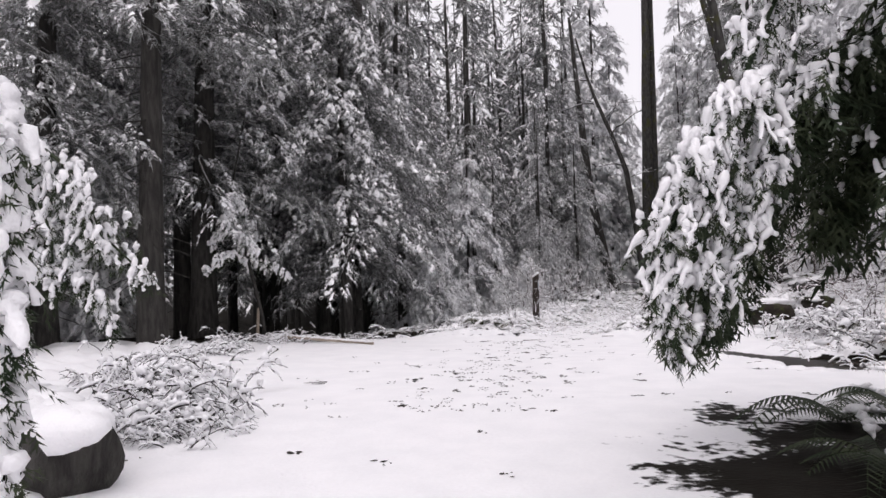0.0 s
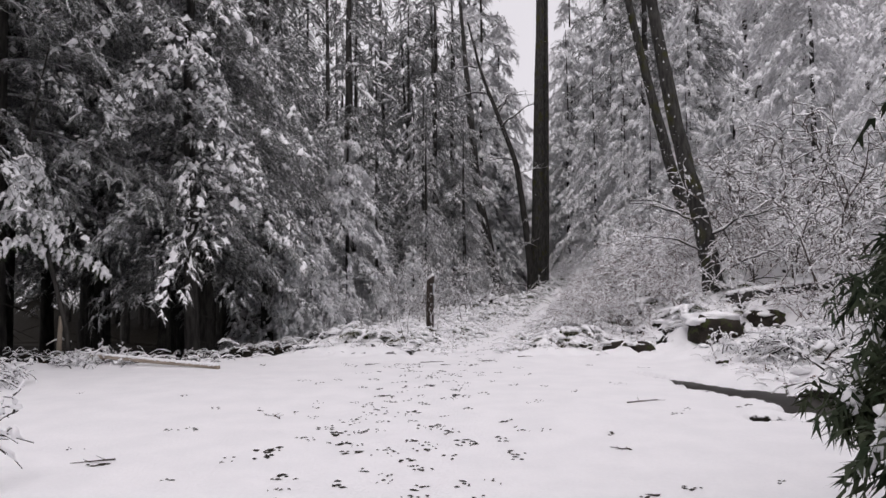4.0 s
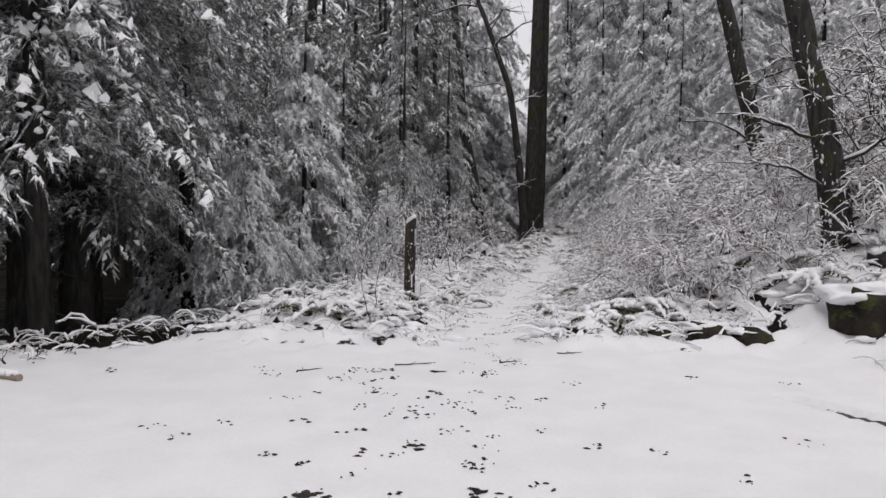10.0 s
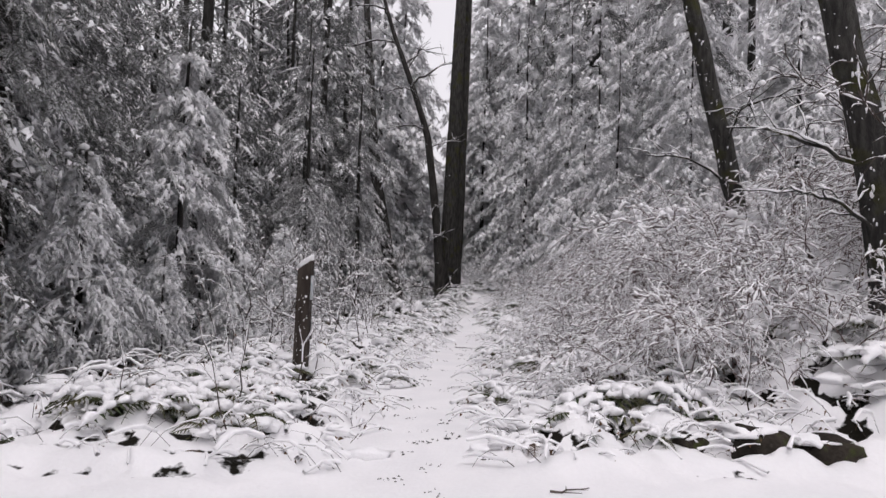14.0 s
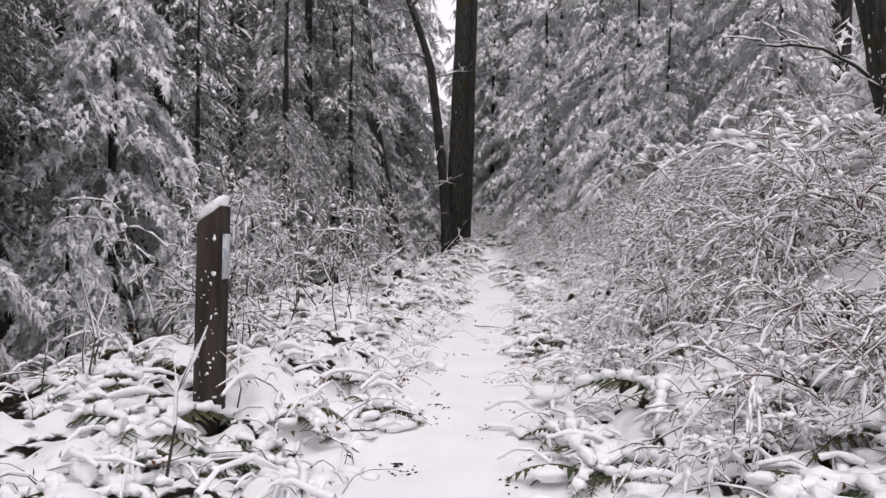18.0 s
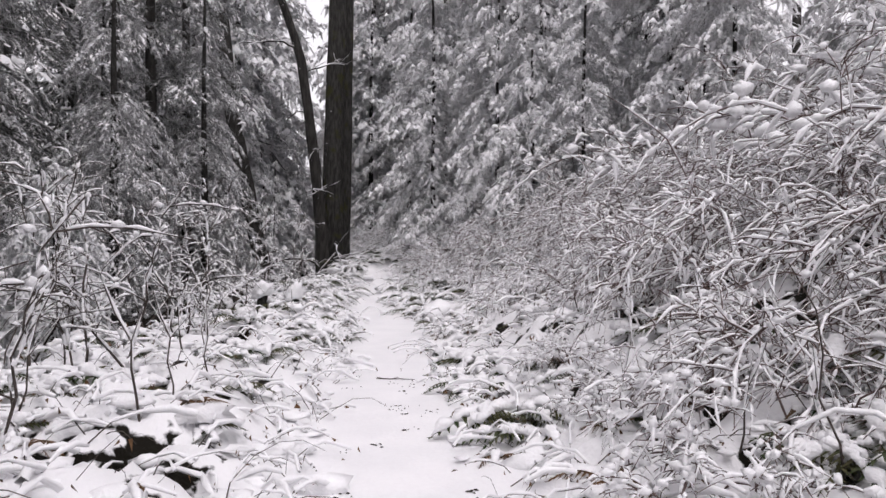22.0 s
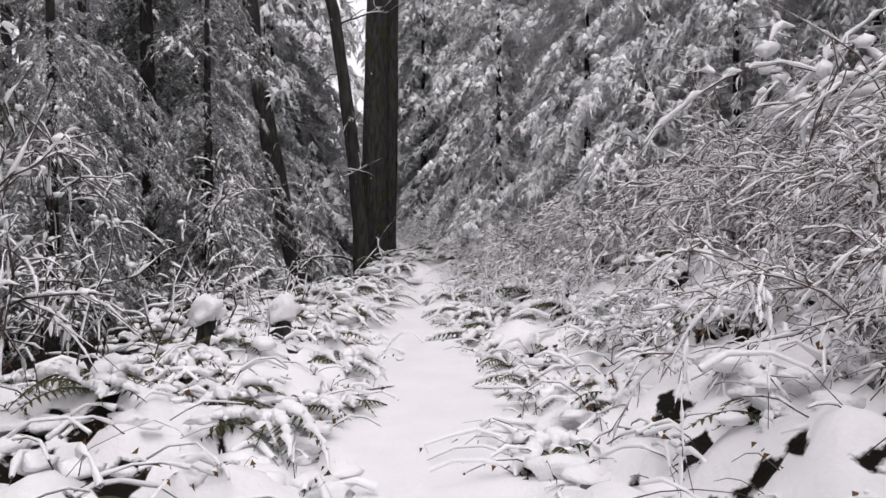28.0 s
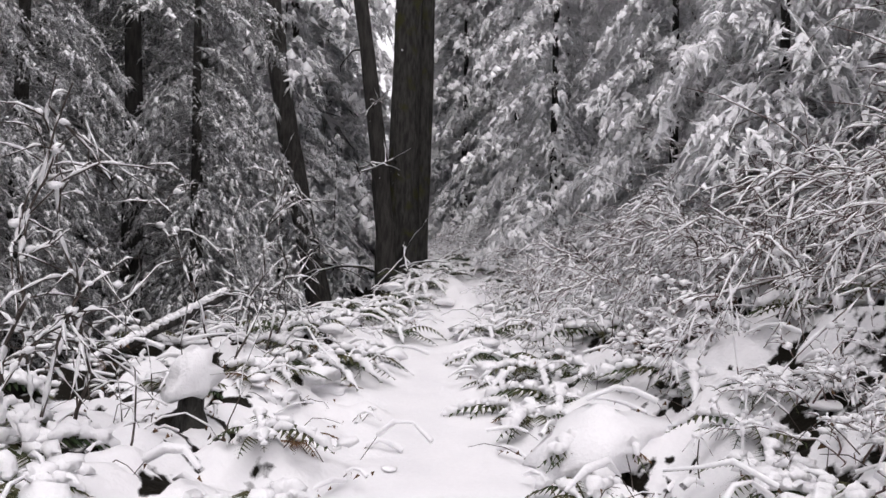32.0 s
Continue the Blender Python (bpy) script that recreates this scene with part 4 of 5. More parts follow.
for k in range(26):
    y = 30.5 + 11.5 * (k + rng.random()) / 26
    d = rng.uniform(0.35, 1.2) if k % 3 == 0 else -rng.uniform(0.2, 1.7)
    plant(tall_fern, float(np.interp(y, PY, PX)) + d, y, rng.uniform(0, 360), rng.uniform(0.7, 1.1), -0.05)


# ---------------------------------------------------------------- thin upright stalks
def stalk(seed, height, label):
    rng = np.random.default_rng(seed)
    ob = thing("stalk", label, "stalk", "thin stalks standing in the snow")
    wood, snow = MB(), MB()
    u = np.linspace(0, 1, 6)
    P = np.c_[np.cumsum(rng.normal(0.03, 0.05, 6)) * height, np.cumsum(rng.normal(0, 0.04, 6)) * height, u * height]
    P -= P[0]
    tube(wood, P, 0.007 * (1 - 0.7 * u) + 0.0015, 4)
    snow_along(snow, P[2:] + np.array([-0.004, -0.004, 0]), 0.003 + 0 * u[2:], rng, 0.8)
    for _ in range(2):
        i = rng.integers(2, 5)
        v = np.linspace(0, 1, 4)[:, None]
        T = P[i] + v * height * 0.35 * unit(rng.normal(0, 0.6, 3) + UP * 0.8)
        tube(wood, T, [0.004, 0.003, 0.002, 0.001], 3)
        snow_along(snow, T, np.array([0.004, 0.003, 0.002, 0.001]), rng, 0.8)
    part("stem", wood, TWIG, ob)
    part("snow_load", snow, SNOW, ob, kind="stuff")
    return ob


stalks = [stalk(66, 0.55, "thin bare stalk standing in the snow"), stalk(67, 0.8, "thin forked stalk with a trace of snow"), stalk(68, 1.2, "tall thin stem beside the trail")]
for k in range(75):
    y = rng.uniform(14.2, 32)
    d = rng.choice([-1, 1]) * (1.25 + 2.0 * rng.random())
    plant(stalks[k % 3], float(np.interp(y, PY, PX)) + d, y, rng.uniform(0, 360), rng.uniform(0.6, 1.1), -0.03)


# ---------------------------------------------------------------- trail post
def trail_post():
    rng = np.random.default_rng(71)
    ob = thing("trail_post", "weathered square timber post capped with snow", "post", m=pose(-0.24, 17.6, 0.15, 0, 0.8, -14))
    bm = bmesh.new()
    w, h = 0.082, 1.44
    vs = [bm.verts.new(c) for c in ((-w, -w, -0.5), (w, -w, -0.5), (w, w, -0.5), (-w, w, -0.5), (-w, -w, h - 0.09), (w, -w, h + 0.03), (w, w, h + 0.03), (-w, w, h - 0.09))]
    for f in ((3, 2, 1, 0), (4, 5, 6, 7), (0, 1, 5, 4), (1, 2, 6, 5), (2, 3, 7, 6), (3, 0, 4, 7)):
        bm.faces.new([vs[i] for i in f])
    bmesh.ops.bevel(bm, geom=list(bm.edges), offset=0.008, segments=2, affect="EDGES")
    me = bpy.data.meshes.new("shaft")
    bm.to_mesh(me)
    bm.free()
    me.materials.append(TIMBER)
    new("shaft", me).parent = ob
    cap = MB()
    v, f = ICO3
    p = np.sign(v) * np.abs(v) ** 0.7 * np.array([w * 1.12, w * 1.1, 0.05]) * np.array([1 + 0.14 * noisy(q, 2.5, 7) for q in v])[:, None]
    p[:, 2] += h + 0.005 + p[:, 0] * 0.73
    cap.add(p, f)
    part("snow_cap", cap, SNOW, ob, "rounded snow cap", kind="stuff")
    spl = MB()
    for k in range(48):
        blob(spl, ((-1 if k % 2 else 1) * 0 + rng.uniform(-w, w), -w, 0.05 + 1.25 * rng.random() ** 1.6), np.array([0.008, 0.005, 0.012]) * rng.uniform(0.3, 1.0, 3) * rng.choice([0.6, 1.0, 2.2]), ICO1, 0.5, rng)
    part("snow_spatter", spl, SNOW, ob, "small clots of snow stuck to the wood", kind="stuff")
    sign = MB()
    s = 0.05
    sign.add([(w + 0.002, -s, 0.98), (w + 0.012, -s, 0.98), (w + 0.012, s, 0.98), (w + 0.002, s, 0.98), (w + 0.002, -s, 1.28), (w + 0.012, -s, 1.28), (w + 0.012, s, 1.28), (w + 0.002, s, 1.28)],
             [(3, 2, 1, 0), (4, 5, 6, 7), (0, 1, 5, 4), (1, 2, 6, 5), (2, 3, 7, 6), (3, 0, 4, 7)])
    part("marker_strip", sign, MARKER, ob, "narrow weathered white marker strip")


trail_post()


# ---------------------------------------------------------------- rocks
def rock(name, label, x, y, r, seed, dz=0.0, turn=0.0, cap=True):
    rng = np.random.default_rng(seed)
    ob = thing(name, label, "rock", "dark rocks at the foot of the bank", pose(x, y, ground_at(x, y) + dz, 0, 0, turn))
    v, f = ICO3
    k = np.array([1 + 0.4 * noisy(p, 1.3, seed) + 0.28 * noisy(p, 3.0, seed) + 0.1 * noisy(p, 7.0, seed) for p in v])[:, None]
    p = np.sign(v) * np.abs(v) ** 0.75 * k * np.array(r)
    st = MB()
    st.add(p, f)
    part("stone", st, ROCK, ob)
    if cap:
        sn = MB()
        k2 = np.array([1 + 0.5 * noisy(p, 2.0, seed + 5) + 0.1 * noisy(p, 6.0, seed) for p in v])[:, None]
        q = v * k2 * np.array(r) * np.array([1.08, 1.0, 0.42]) + np.array([0, r[1] * 0.3, r[2] * 0.72])
        sn.add(q, f)
        part("snow_cap", sn, SNOW, ob, "thick soft cap of snow")
    return ob


rock("rock", "dark brown boulder under a thick cap of snow", 5.5, 13.5, (0.46, 0.42, 0.36), 81, 0.04)
rock("rock", "dark rock half buried in the snowy bank", 6.6, 13.65, (0.38, 0.35, 0.24), 82, 0.05)
rock("rock", "low dark edging stone under snow", 3.72, 14.1, (0.3, 0.22, 0.17), 83, -0.02)
rock("rock", "low dark edging stone under snow", 4.2, 13.95, (0.24, 0.2, 0.16), 84, -0.02)
rock("rock", "small dark stone at the bank's foot", 3.1, 14.15, (0.12, 0.1, 0.1), 85, 0.0)
rock("rock", "small dark stone in the snow", 5.1, 12.1, (0.1, 0.08, 0.07), 86, 0.0)

# ---------------------------------------------------------------- puddle
mb = MB()
tt = np.linspace(-1, 1, 24)
rng = np.random.default_rng(91)
yy = 9.2 + tt * 2.0
wid = 0.2 + 0.7 * np.clip((11.0 - yy) / 1.75, 0, 1.6)
xx = 4.75 + (9.25 - yy) * 0.6
zz = -0.07
mb.add(np.concatenate([np.stack([xx - wid, yy, np.full(24, zz)], -1), np.stack([xx + wid, yy, np.full(24, zz)], -1)]), np.stack([np.arange(23), 24 + np.arange(23), 25 + np.arange(23), 1 + np.arange(23)], -1))
tagged(new("ditch_water", mb.mesh("ditch_water", WATER)), "dark shallow water in a narrow ditch", "water", kind="structure")


# ---------------------------------------------------------------- snow-burdened conifer at the edge of the clearing
def heavy_bough(ob, points, width, seed, fingers=9, puff=0.034, bare=0.0, leaf=0.09):
    """A bough bent down by thick snow: drooping fingers of needles with rows of round snow lumps."""
    rng = np.random.default_rng(seed)
    P = np.array(points, float)
    s = np.r_[0, np.cumsum(np.linalg.norm(np.diff(P, axis=0), axis=1))]
    n = 14
    q = np.linspace(0, s[-1], n)
    C = np.stack([np.interp(q, s, P[:, i]) for i in range(3)], -1)
    C[1:-1] = (C[:-2] + 2 * C[1:-1] + C[2:]) / 4
    u = q / s[-1]
    green, snow = MB(), MB()
    tube(green, C, 0.02 * (1 - u) + 0.006, 5)
    for i in range(n):
        for _ in range(int(fingers * 1.7)):
            w = width * (0.35 + 0.9 * math.sin(math.pi * min(1, u[i] * 0.8 + 0.12)))
            p = C[i] + rng.normal(0, 0.5, 3) * np.array([w, w, 0.1])
            way = unit(np.array([rng.normal(-0.15, 0.35), rng.normal(-0.1, 0.35), -1.0]))
            ln = rng.uniform(0.08, 0.26) * (1.15 - 0.5 * u[i])
            sprays(green, MB(), np.repeat(p[None], 5, 0) + np.linspace(0, 1, 5)[:, None] * way * ln, np.repeat(way[None], 5, 0) + rng.normal(0, 0.5, (5, 3)), np.full(5, leaf), np.full(5, leaf * 0.35), np.full(5, 0.3), rng, 0)
            if rng.random() > bare:
                m = 6
                v = np.linspace(0, 1, m)
                Q = p + v[:, None] * way * ln + np.array([-0.3, -0.4, 0.5]) * puff + rng.normal(0, 0.008, (m, 3))
                R = puff * rng.uniform(0.35, 1.25, m) * (1 - 0.5 * v)
                tube(snow, np.r_[[Q[0] + UP * puff * 0.6], Q], np.r_[R[0] * 0.5, R], 7, jag=0.16, rng=rng)
    b = part("bough", green, NEEDLE_DARK, ob)
    part("snow_load", snow, SNOW, b, "thick rounded snow lumps", kind="stuff")


near = conifer(18, 12, 2.0, 2.5, 64, 80, 0.22, label="near conifer with boughs bent down by thick snow", size=0.26, droop=0.5, load=0.22, hang=0.6, needle=NEEDLE_DARK, knobs=8)
near.matrix_basis = pose(4.9, 1.9, 0)
for k, (pts, w, fg, bare) in enumerate((
        ([(4.8, 1.8, 4.2), (3.6, 1.2, 4.25), (2.6, 0.9, 3.6), (2.3, 0.77, 2.95), (2.1, 0.62, 2.4), (1.95, 0.53, 1.85), (1.85, 0.48, 1.45), (1.78, 0.45, 1.1)], 0.2, 12, 0.2),
        ([(2.3, 0.65, 2.7), (1.95, 0.47, 2.3), (1.72, 0.4, 1.9), (1.68, 0.38, 1.5), (1.7, 0.4, 1.12)], 0.13, 11, 0.15),
        ([(2.75, 0.9, 2.8), (2.31, 0.73, 2.2), (2.12, 0.63, 1.65), (1.95, 0.52, 1.2)], 0.15, 11, 0.3),
        ([(4.85, 1.9, 3.4), (3.6, 1.05, 3.3), (2.8, 0.89, 2.75), (2.55, 0.86, 2.45)], 0.16, 9, 0.75),
        ([(4.85, 1.9, 2.9), (3.6, 1.4, 2.85), (3.05, 1.28, 2.3), (2.89, 1.28, 1.85)], 0.16, 9, 0.8),
        ([(4.85, 2.0, 3.6), (3.6, 2.0, 3.6), (2.7, 1.9, 2.8), (2.25, 1.95, 2.1), (2.05, 2.1, 1.5), (2.03, 2.2, 1.05)], 0.2, 10, 0.5),
        ([(4.85, 2.1, 3.2), (3.8, 2.7, 3.1), (3.0, 3.0, 2.4), (2.6, 3.1, 1.7), (2.45, 3.15, 1.05)], 0.2, 9, 0.7),
        ([(4.85, 2.0, 2.2), (4.2, 1.3, 2.1), (3.7, 0.9, 1.6), (3.5, 0.7, 1.1)], 0.2, 9, 0.85),
        ([(4.85, 2.0, 4.6), (4.0, 0.9, 4.7), (3.4, 0.5, 4.0), (3.1, 0.4, 3.2)], 0.2, 9, 0.85),
        ([(4.85, 1.9, 5.0), (3.7, 1.4, 5.0), (3.0, 1.0, 4.4), (2.7, 0.8, 3.7)], 0.25, 9, 0.85),
        ([(4.85, 1.9, 2.6), (4.0, 0.8, 2.7), (3.4, 0.3, 2.3), (3.1, 0.1, 1.9)], 0.25, 9, 0.85))):
    heavy_bough(near, np.array(pts) - np.array([4.9, 1.9, 0]), w * (1.5 if bare > 0.6 else 1), 300 + k, fg * (2 if bare > 0.6 else 1), bare=bare + (0.1 if bare > 0.6 else 0), leaf=0.2 if bare > 0.3 else 0.1)

# a second one, bowed over on the other side of the trail
bent = thing("conifer_sapling", "sapling conifer bowed into a column of snow", "tree", m=pose(0, 0, 0))
tr = MB()
tube(tr, [(-1.2, -1.8, -0.1), (-1.18, -1.8, 1.0), (-1.15, -1.82, 2.2)], [0.035, 0.03, 0.012], 6)
part("trunk", tr, BARK, bent)
for k, pts in enumerate(([(-1.15, -1.8, 2.2), (-1.04, -1.86, 2.15), (-0.98, -1.86, 1.7)], [(-1.15, -1.8, 1.8), (-1.0, -1.84, 1.6), (-1.0, -1.84, 1.2)], [(-1.15, -1.8, 1.35), (-1.05, -1.84, 1.1), (-0.97, -1.86, 0.65)],
                         [(-1.2, -1.8, 1.6), (-1.3, -1.7, 1.3), (-1.35, -1.7, 0.7)])):
    heavy_bough(bent, pts, 0.09, 320 + k, 7, 0.05)

# drooping snowy boughs of a fallen top, behind it
droop = thing("conifer_sapling", "drooping young conifer plastered with snow", "tree", m=pose(0, 0, 0))
tr = MB()
tube(tr, [(-4.3, 1.5, -0.1), (-4.2, 1.5, 1.4), (-3.9, 1.4, 2.6), (-3.5, 1.2, 3.0)], [0.06, 0.05, 0.03, 0.01], 6)
part("trunk", tr, BARK, droop)
for k, pts in enumerate(([(-4.1, 1.4, 2.4), (-3.6, 1.15, 2.5), (-3.3, 1.1, 2.0), (-3.25, 1.1, 1.5)], [(-4.1, 1.4, 2.0), (-3.4, 1.2, 1.9), (-3.0, 1.2, 1.5)], [(-4.1, 1.4, 2.8), (-3.8, 1.0, 2.9), (-3.7, 0.9, 2.2)], [(-4.2, 1.5, 1.5), (-3.8, 1.2, 1.3), (-3.6, 1.1, 0.9)], [(-4.1, 1.5, 2.0), (-3.4, 1.2, 2.1), (-2.9, 1.2, 1.95), (-2.45, 1.2, 1.56)], [(-4.2, 1.5, 1.7), (-3.4, 1.2, 1.75), (-2.95, 1.2, 1.5), (-2.8, 1.2, 1.2)], [(-4.0, 1.4, 2.6), (-3.5, 1.2, 2.75), (-3.0, 1.1, 2.4), (-2.8, 1.1, 1.9)])):
    heavy_bough(droop, pts, 0.16, 330 + k, 5, 0.035, 0.3)


# ---------------------------------------------------------------- logs and fallen wood
def log(label, a, b, r, seed, snow=0.6, mat=None, name="log"):
    """A fallen log from a to b with sawn or broken ends and snow along its top."""
    rng = np.random.default_rng(seed)
    a, b = np.array(a, float), np.array(b, float)
    ob = thing(name, label, "log", "fallen wood", pose(*a))
    P = np.linspace(0, 1, 9)[:, None] * (b - a)
    P[1:-1] += rng.normal(0, r * 0.12, (7, 3))
    R = r * np.linspace(1, 0.78, 9)
    mb = MB()
    tube(mb, P, R, 22 if r > 0.2 else 12, jag=0.05, rng=rng)
    part("trunk", mb, mat or BARK, ob)
    if snow:
        sn = MB()
        k = max(6, int(np.linalg.norm(b - a) / (r * 0.6)))
        for t in np.linspace(0.02, 0.98, k):
            p = t * (b - a)
            for _ in range(4):
                blob(sn, p + UP * r * 0.85 + rng.normal(0, 0.3, 3) * r * np.array([1, 1, 0.1]), (r * 0.6, r * 0.6, r * snow * 0.6 * rng.uniform(0.7, 1.1)), ICO2, 0.12, rng)
        part("snow_load", sn, SNOW, ob, "soft snow along the top", kind="stuff")
    return ob


log("thick dark log end under deep soft snow", (-2.45, 0.42, 0.2), (-3.7, 1.35, 0.25), 0.31, 401, 0.75)
log("pale fallen log along the edge of the woods", (-6.7, 12.75, 0.16), (-3.7, 11.75, 0.04), 0.045, 402, 1.0, PALEWOOD)
log("short fallen log dusted with snow", (-2.9, 14.1, 0.06), (-2.05, 14.65, 0.1), 0.1, 403, 0.7)
log("snowy log slanting out of the hollow", (0.6, 30.4, 0.0), (2.4, 32.2, 1.0), 0.06, 405, 0.9)
log("snow-topped log lying on the bank", (6.3, 14.9, 1.1), (8.6, 13.9, 1.5), 0.13, 406, 0.8)
log("bleached broken snag standing at the wood's edge", (-7.35, 13.2, -0.3), (-7.3, 13.2, 0.85), 0.05, 407, 0, PALEWOOD, "snag")

# snow-crowned leaning sapling by the woods
lean = thing("conifer_sapling", "slender leaning sapling with a hood of snow", "tree", m=pose(0, 0, 0))
tr = MB()
tube(tr, [(-6.9, 12.9, -0.3), (-7.1, 13.0, 0.7), (-7.5, 13.0, 2.2), (-7.95, 13.0, 4.0), (-7.5, 13.0, 6.2)], [0.05, 0.045, 0.04, 0.03, 0.01], 6)
part("trunk", tr, BARK, lean)
for k in range(9):
    a = k * 2.4
    z = 3.9 - k * 0.22
    r = 0.35 + 0.1 * k
    x0 = -7.95 + 0.05 * k
    c, q = math.cos(a) * r, math.sin(a) * r
    heavy_bough(lean, [(x0, 13.0, z), (x0 + 0.6 * c, 13.0 + 0.6 * q, z - 0.12), (x0 + c, 13.0 + q, z - 0.5)], 0.13, 340 + k, 3, 0.05, 0.2)


# ---------------------------------------------------------------- brush pile and small heaps
pile = bush(58, 26, 0.95, 1.4, 8, "heap of cut branches buried in snow", "brush piles", BARK, arch=0.8, thick=1.5, r0=0.018, name="brush_pile", grand=2, spread=0.55, step=0.06, clots=(10, 0.045))
for x, y, turn, s in ((-3.6, 2.9, 0, 1.0), (-4.6, 4.2, 120, 1.15), (-2.7, 2.3, 220, 0.55), (-5.8, 6.0, 60, 1.0), (-6.8, 9.6, 10, 0.8), (-6.2, 12.4, 200, 0.6), (6.2, 9.4, 40, 0.9), (6.6, 11.3, 160, 1.0), (7.4, 7.6, 90, 1.1), (5.9, 12.3, 300, 0.7)):
    plant(pile, x, y, turn, s)
deadwood = bush(56, 12, 0.5, 1.6, 5, "low tangle of dark dead branches at the wood's edge", "brush piles", BARK, arch=0.9, thick=0.7, r0=0.016, name="brush_pile", grand=1, spread=0.5, step=0.1, clots=(0, 0.03))
for x, y, turn, s in ((-3.7, 13.4, 0, 0.8), (-4.6, 13.0, 130, 0.9), (-2.9, 14.3, 60, 0.7), (-5.6, 12.9, 250, 0.9), (-6.6, 13.0, 20, 1.1), (-7.9, 12.6, 300, 1.0), (-2.3, 15.6, 200, 0.7), (-2.2, 17.4, 90, 0.7)):
    plant(deadwood, x, y, turn, s)
rng = np.random.default_rng(72)
for k in range(26):
    x, y = (rng.uniform(5.3, 8.6), rng.uniform(7.5, 15)) if k % 2 else (rng.uniform(3.0, 6.6), rng.uniform(14.2, 16.2))
    plant(ferns[k % 4], x, y, rng.uniform(0, 360), rng.uniform(0.8, 1.4), -0.05)
for k in range(14):
    x = rng.uniform(-2.1, -0.5)
    plant(ferns[k % 3], x, 14.3 + rng.uniform(0.3, 2.0), rng.uniform(0, 360), rng.uniform(0.7, 1.1), -0.05)

for x, y, turn, s in ((1.75, 27.15, 20, 1.1), (2.15, 27.3, 200, 1.0), (1.6, 27.6, 100, 1.0), (-0.55, 17.1, 30, 1.0), (0.12, 17.0, 140, 0.9), (-0.2, 16.7, 250, 0.8), (0.35, 17.6, 10, 0.8)):
    plant(ferns[2 if x < 0 else 1], x, y, turn, s)

big_fern = fern(73, 12, 1.0, "large dark green sword fern beside the trail", "dark ferns under the near conifer", 0.12, NEEDLE_DARK, (0.5, 0.9), 22)
for x, y, turn, s in ((3.55, 3.3, 0, 1.0), (3.3, 1.6, 70, 0.9), (4.4, 4.3, 140, 1.0), (3.9, 0.6, 30, 1.0)):
    plant(big_fern, x, y, turn, s, -0.02)


# ---------------------------------------------------------------- stumps
def stump(label, x, y, h, r, seed, squash=(1.35, 1.3, 1.25)):
    rng = np.random.default_rng(seed)
    ob = thing("stump", label, "stump", "snow-capped stumps", pose(x, y, ground_at(x, y) - 0.1))
    mb = MB()
    tube(mb, [(0, 0, 0), (0, 0, h * 0.5), (0.02, 0, h)], [r * 0.9, r * 0.6, r * 0.5], 10, jag=0.15, rng=rng)
    part("trunk", mb, MOSSY, ob)
    sn = MB()
    v, f = ICO3
    k = np.array([1 + 0.45 * noisy(p, 1.6, seed) + 0.3 * noisy(p, 3.5, seed) + 0.12 * noisy(p, 8.0, seed) for p in v])[:, None]
    q = v * k * r * np.array(squash)
    q[:, 2] = np.where(q[:, 2] < -0.5 * r, -0.5 * r + 0.3 * (q[:, 2] + 0.5 * r), q[:, 2]) + 0.5 * q[:, 0] * (q[:, 0] < 0)
    sn.add(q + np.array([0.0, 0.0, h]), f)
    part("snow_cap", sn, SNOW, ob, "rounded hood of snow", kind="stuff")


stump("mossy stump with a rounded hood of snow", 1.85, 27.5, 0.6, 0.14, 501, (1.1, 1.15, 1.1))
stump("small stump with a rounded hood of snow", 2.55, 29.0, 0.4, 0.15, 502, (1.0, 1.1, 1.3))
stump("low stump under a mound of snow", 5.15, 28.5, 0.18, 0.24, 503, (1.7, 1.3, 0.8))
stump("low mossy stump half hidden by snow", 4.5, 25.6, 0.1, 0.18, 504, (1.5, 1.2, 0.7))


# ---------------------------------------------------------------- footprint shade marks and litter on the snow
def marks():
    """Clusters of flat dark flecks that stand in for the shade in trodden footprints."""
    rng = np.random.default_rng(601)
    mb = MB()
    for k in range(1500):
        if k % 5 == 0:
            if k < 850:
                cy = rng.uniform(3.5, 12.5)
                cx = np.interp(cy, PY, PX) + rng.normal(-0.35, 0.75)
            elif k < 1150:
                cy, cx = rng.uniform(-3, 13), rng.uniform(-5, 4)
            else:
                cy = rng.uniform(12, 24)
                cx = np.interp(cy, PY, PX) + rng.uniform(-0.5, 0.5)
            big = rng.uniform(0.5, 1.0) * (1.7 if rng.random() < 0.2 else 1)
        x, y = cx + rng.normal(0, 0.05), cy + rng.normal(0, 0.05)
        r = rng.uniform(0.006, 0.024) * big * (0.6 if k >= 1150 else 1)
        a0, n = rng.uniform(0, 6.28), 9
        a = np.linspace(0, 2 * np.pi, n, endpoint=False)
        rr = r * rng.uniform(0.45, 1.3, n)
        px, py = rr * np.cos(a) * rng.uniform(1.0, 1.9), rr * np.sin(a)
        qx, qy = x + px * math.cos(a0) - py * math.sin(a0), y + px * math.sin(a0) + py * math.cos(a0)
        V = [(u, v, ground_at(u, v) + 0.004) for u, v in zip(qx, qy)] + [(x, y, ground_at(x, y) + 0.012)]
        mb.add(V, [(i, (i + 1) % n, n) for i in range(n)])
    tagged(new("footprint_shade", mb.mesh("footprint_shade", PRINT_SHADE)), "dark flecks painted as the shade inside footprints in the snow", "litter", kind="stuff")


marks()


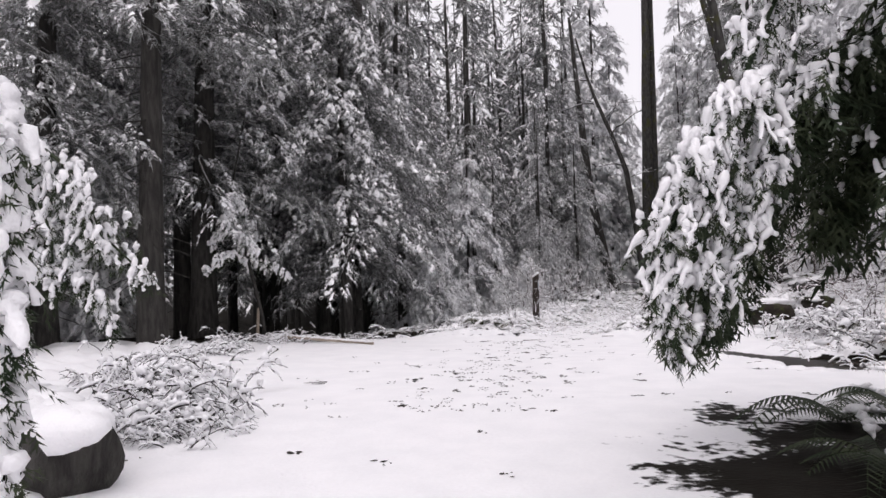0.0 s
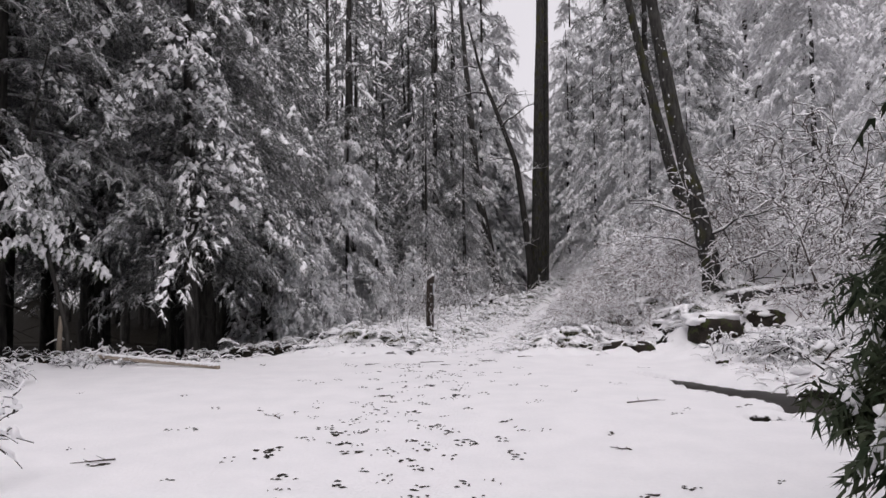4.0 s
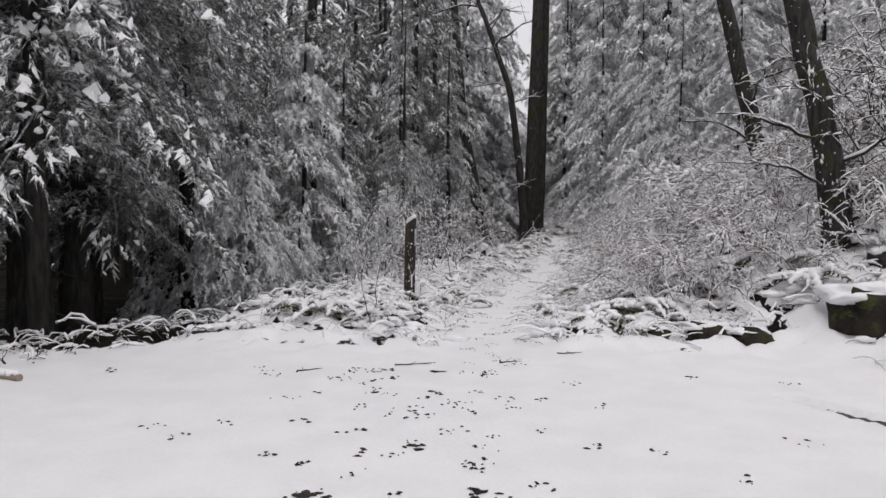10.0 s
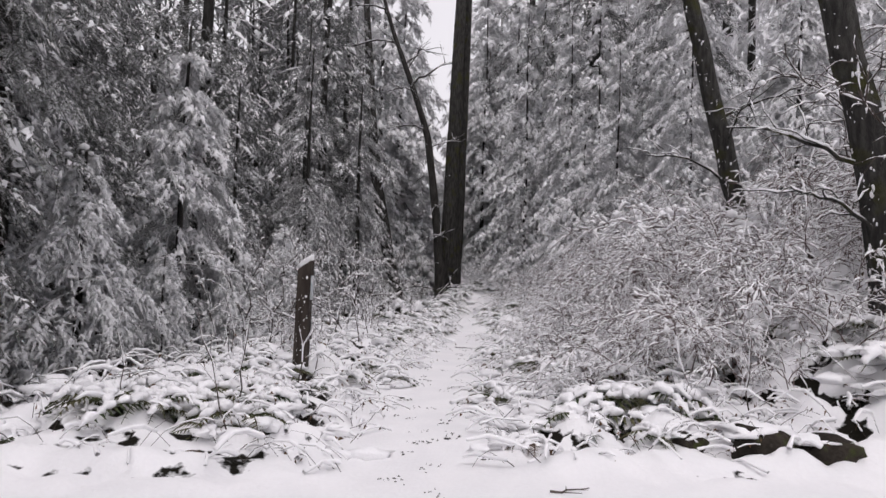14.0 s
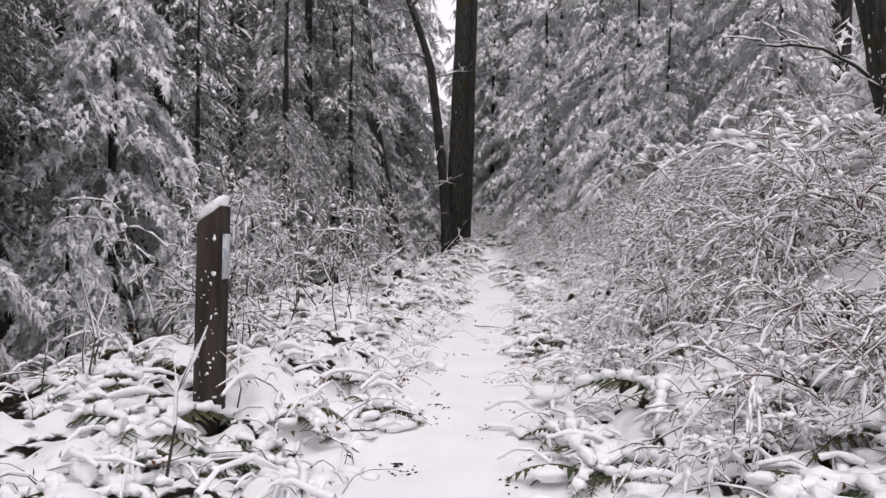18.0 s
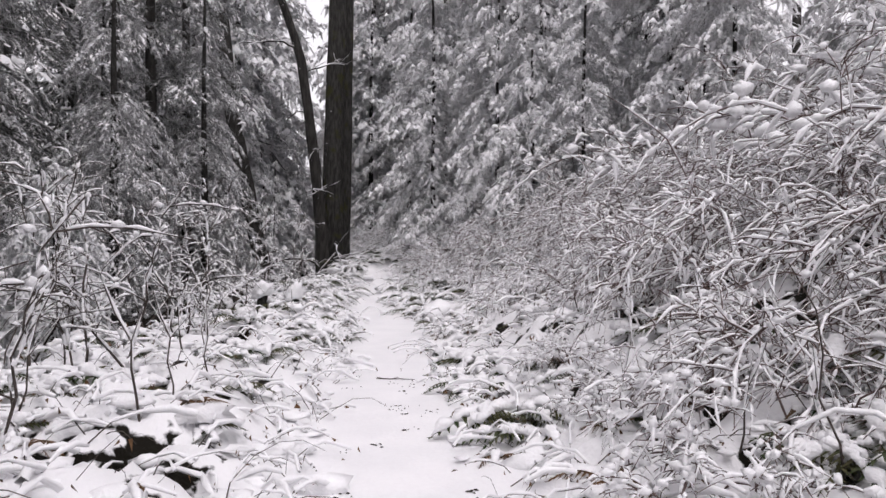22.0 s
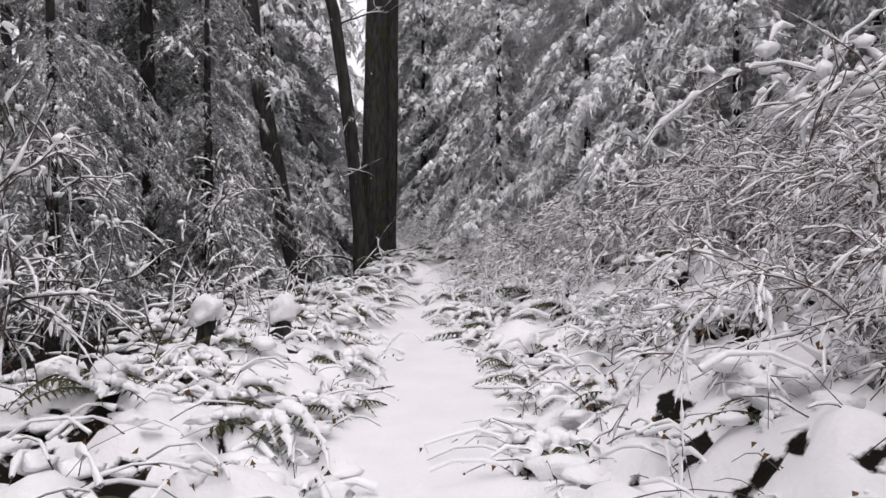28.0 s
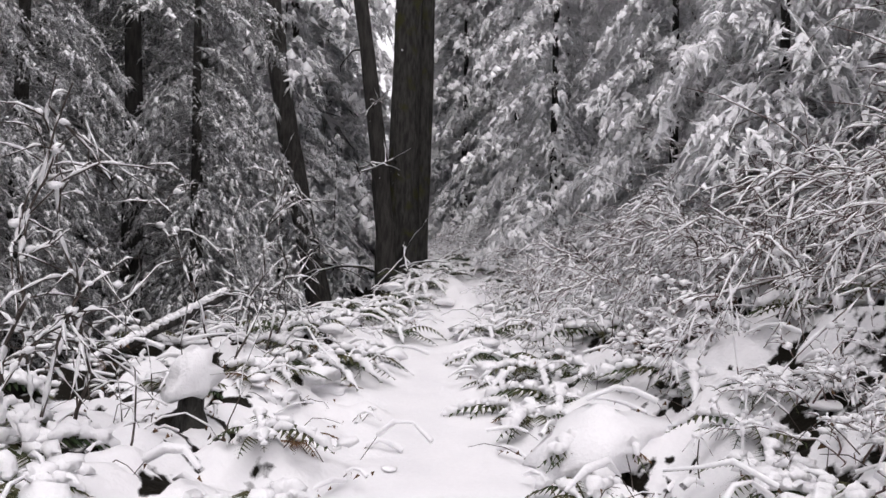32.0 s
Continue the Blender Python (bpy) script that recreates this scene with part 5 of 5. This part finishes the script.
def fallen_twig(label, x, y, turn, seed, ln=0.5):
    rng = np.random.default_rng(seed)
    ob = thing("fallen_twig", label, "twig", "twigs lying on the snow", pose(x, y, ground_at(x, y) + 0.012, 0, 0, turn))
    mb = MB()
    u = np.linspace(0, 1, 6)[:, None]
    M = u * np.array([ln, 0, 0]) + np.c_[np.zeros(6), np.cumsum(rng.normal(0, 0.02, 6)), np.zeros(6)]
    tube(mb, M, np.linspace(0.008, 0.003, 6), 4)
    for k in range(3):
        w = np.array([math.cos(0.9), math.sin(0.9) * (1 if k % 2 else -1), 0.1])
        tube(mb, M[1 + k] + np.linspace(0, 1, 4)[:, None] * w * ln * rng.uniform(0.2, 0.5), [0.005, 0.004, 0.003, 0.002], 3)
    part("stem", mb, TWIG, ob)


for k, (x, y, turn, ln) in enumerate(((-0.25, 12.65, 10, 0.45), (0.9, 12.8, 35, 0.25), (2.5, 8.4, 30, 0.5), (-1.6, 7.6, 120, 0.3), (2.75, 23.5, -35, 0.42), (1.9, 22.4, 40, 0.2), (-2.6, 5.8, 200, 0.35), (1.6, 13.2, 20, 0.3), (-1.2, 12.2, 60, 0.25),
                                    (2.0, 6.2, 150, 0.2), (0.7, 17.6, 20, 0.2), (1.2, 19.2, 100, 0.2), (3.2, 27.0, 20, 0.3))):
    fallen_twig("bare forked twig lying on the snow", x, y, turn, 700 + k, ln)


# ---------------------------------------------------------------- tangled undergrowth of the banks
PUFF = [np.array([1 + 0.65 * noisy(q, 1.6, o) + 0.45 * noisy(q, 4.0, o) for q in ICO2[0]])[:, None] for o in range(3, 87, 7)]


def undergrowth():
    """Small arching twigs, withered leaves and pillows of snow between the ferns."""
    rng = np.random.default_rng(801)
    wood, snow, leaf, pillow = MB(), MB(), MB(), MB()
    for k in range(4200):
        if k < 2900:
            y = rng.uniform(13.8, 44) if k % 3 else rng.uniform(13.8, 27)
            d = rng.choice([-1, 1]) * (0.6 + 2.9 * rng.random() ** 1.3)
            x = float(np.interp(y, PY, PX)) + d
        elif k < 3500:
            x, y = rng.uniform(4.9, 9.0), rng.uniform(6.5, 15)
        elif k < 3800:
            x, y = rng.uniform(2.6, 6.5), rng.uniform(13.9, 16.5)
        else:
            x = rng.uniform(-8.0, -1.6)
            y = float(np.interp(x, BRINK_X, BRINK_Y)) + rng.uniform(0.1, 2.2)
        z = ground_at(x, y)
        p = np.array([x, y, z - 0.03])
        a = rng.uniform(0, 6.2832)
        ln = rng.uniform(0.15, 0.6) * (1.3 if y > 30 else 1)
        n = 5
        u = np.linspace(0, 1, n)
        rise = rng.uniform(0.5, 1.6)
        P = p + ln * (u[:, None] * np.array([math.cos(a), math.sin(a), rise]) - (rise * 0.8 * u ** 2)[:, None] * UP)
        P[1:] += np.cumsum(rng.normal(0, 0.03 * ln, (n - 1, 3)), 0)
        R = rng.uniform(0.002, 0.005) * (1 - 0.6 * u)
        tube(wood, P, R, 3, cap=False)
        if rng.random() < 0.8:
            tube(snow, P[1:] + UP * 0.008, rng.uniform(0.006, 0.022) * rng.uniform(0.4, 1.4, n - 1), 4, cap=False)
        if k % 2:
            for _ in range(3):
                q = P[rng.integers(1, n)] + rng.normal(0, 0.03, 3)
                w = rng.normal(0, 0.015, 3)
                leaf.add([q, q + w - UP * 0.02, q + rng.normal(0, 0.015, 3) - UP * 0.03], [(0, 1, 2)])
        if k % 7 == 0 and (y > 14.2 or x > 5.2):
            for _ in range(2):
                r = rng.uniform(0.04, 0.13)
                v, f = ICO2
                q = v * PUFF[rng.integers(0, 12)] * np.array([r * rng.uniform(0.9, 1.5), r, r * rng.uniform(0.3, 0.55)])
                pillow.add(q + p + np.array([rng.normal(0, 0.12), rng.normal(0, 0.12), 0.03 + 0.1 * r]), f)
    w = tagged(new("undergrowth"), "tangle of withered twigs and leaves under snow", "undergrowth", kind="stuff")
    part("twig_tangle", wood, TWIG, w, kind="stuff")
    part("snow_load", snow, SNOW, w, kind="stuff")
    part("withered_leaves", leaf, DEADLEAF, w, smooth=False, kind="stuff")
    part("snow_pillows", pillow, SNOW, w, kind="stuff")


undergrowth()
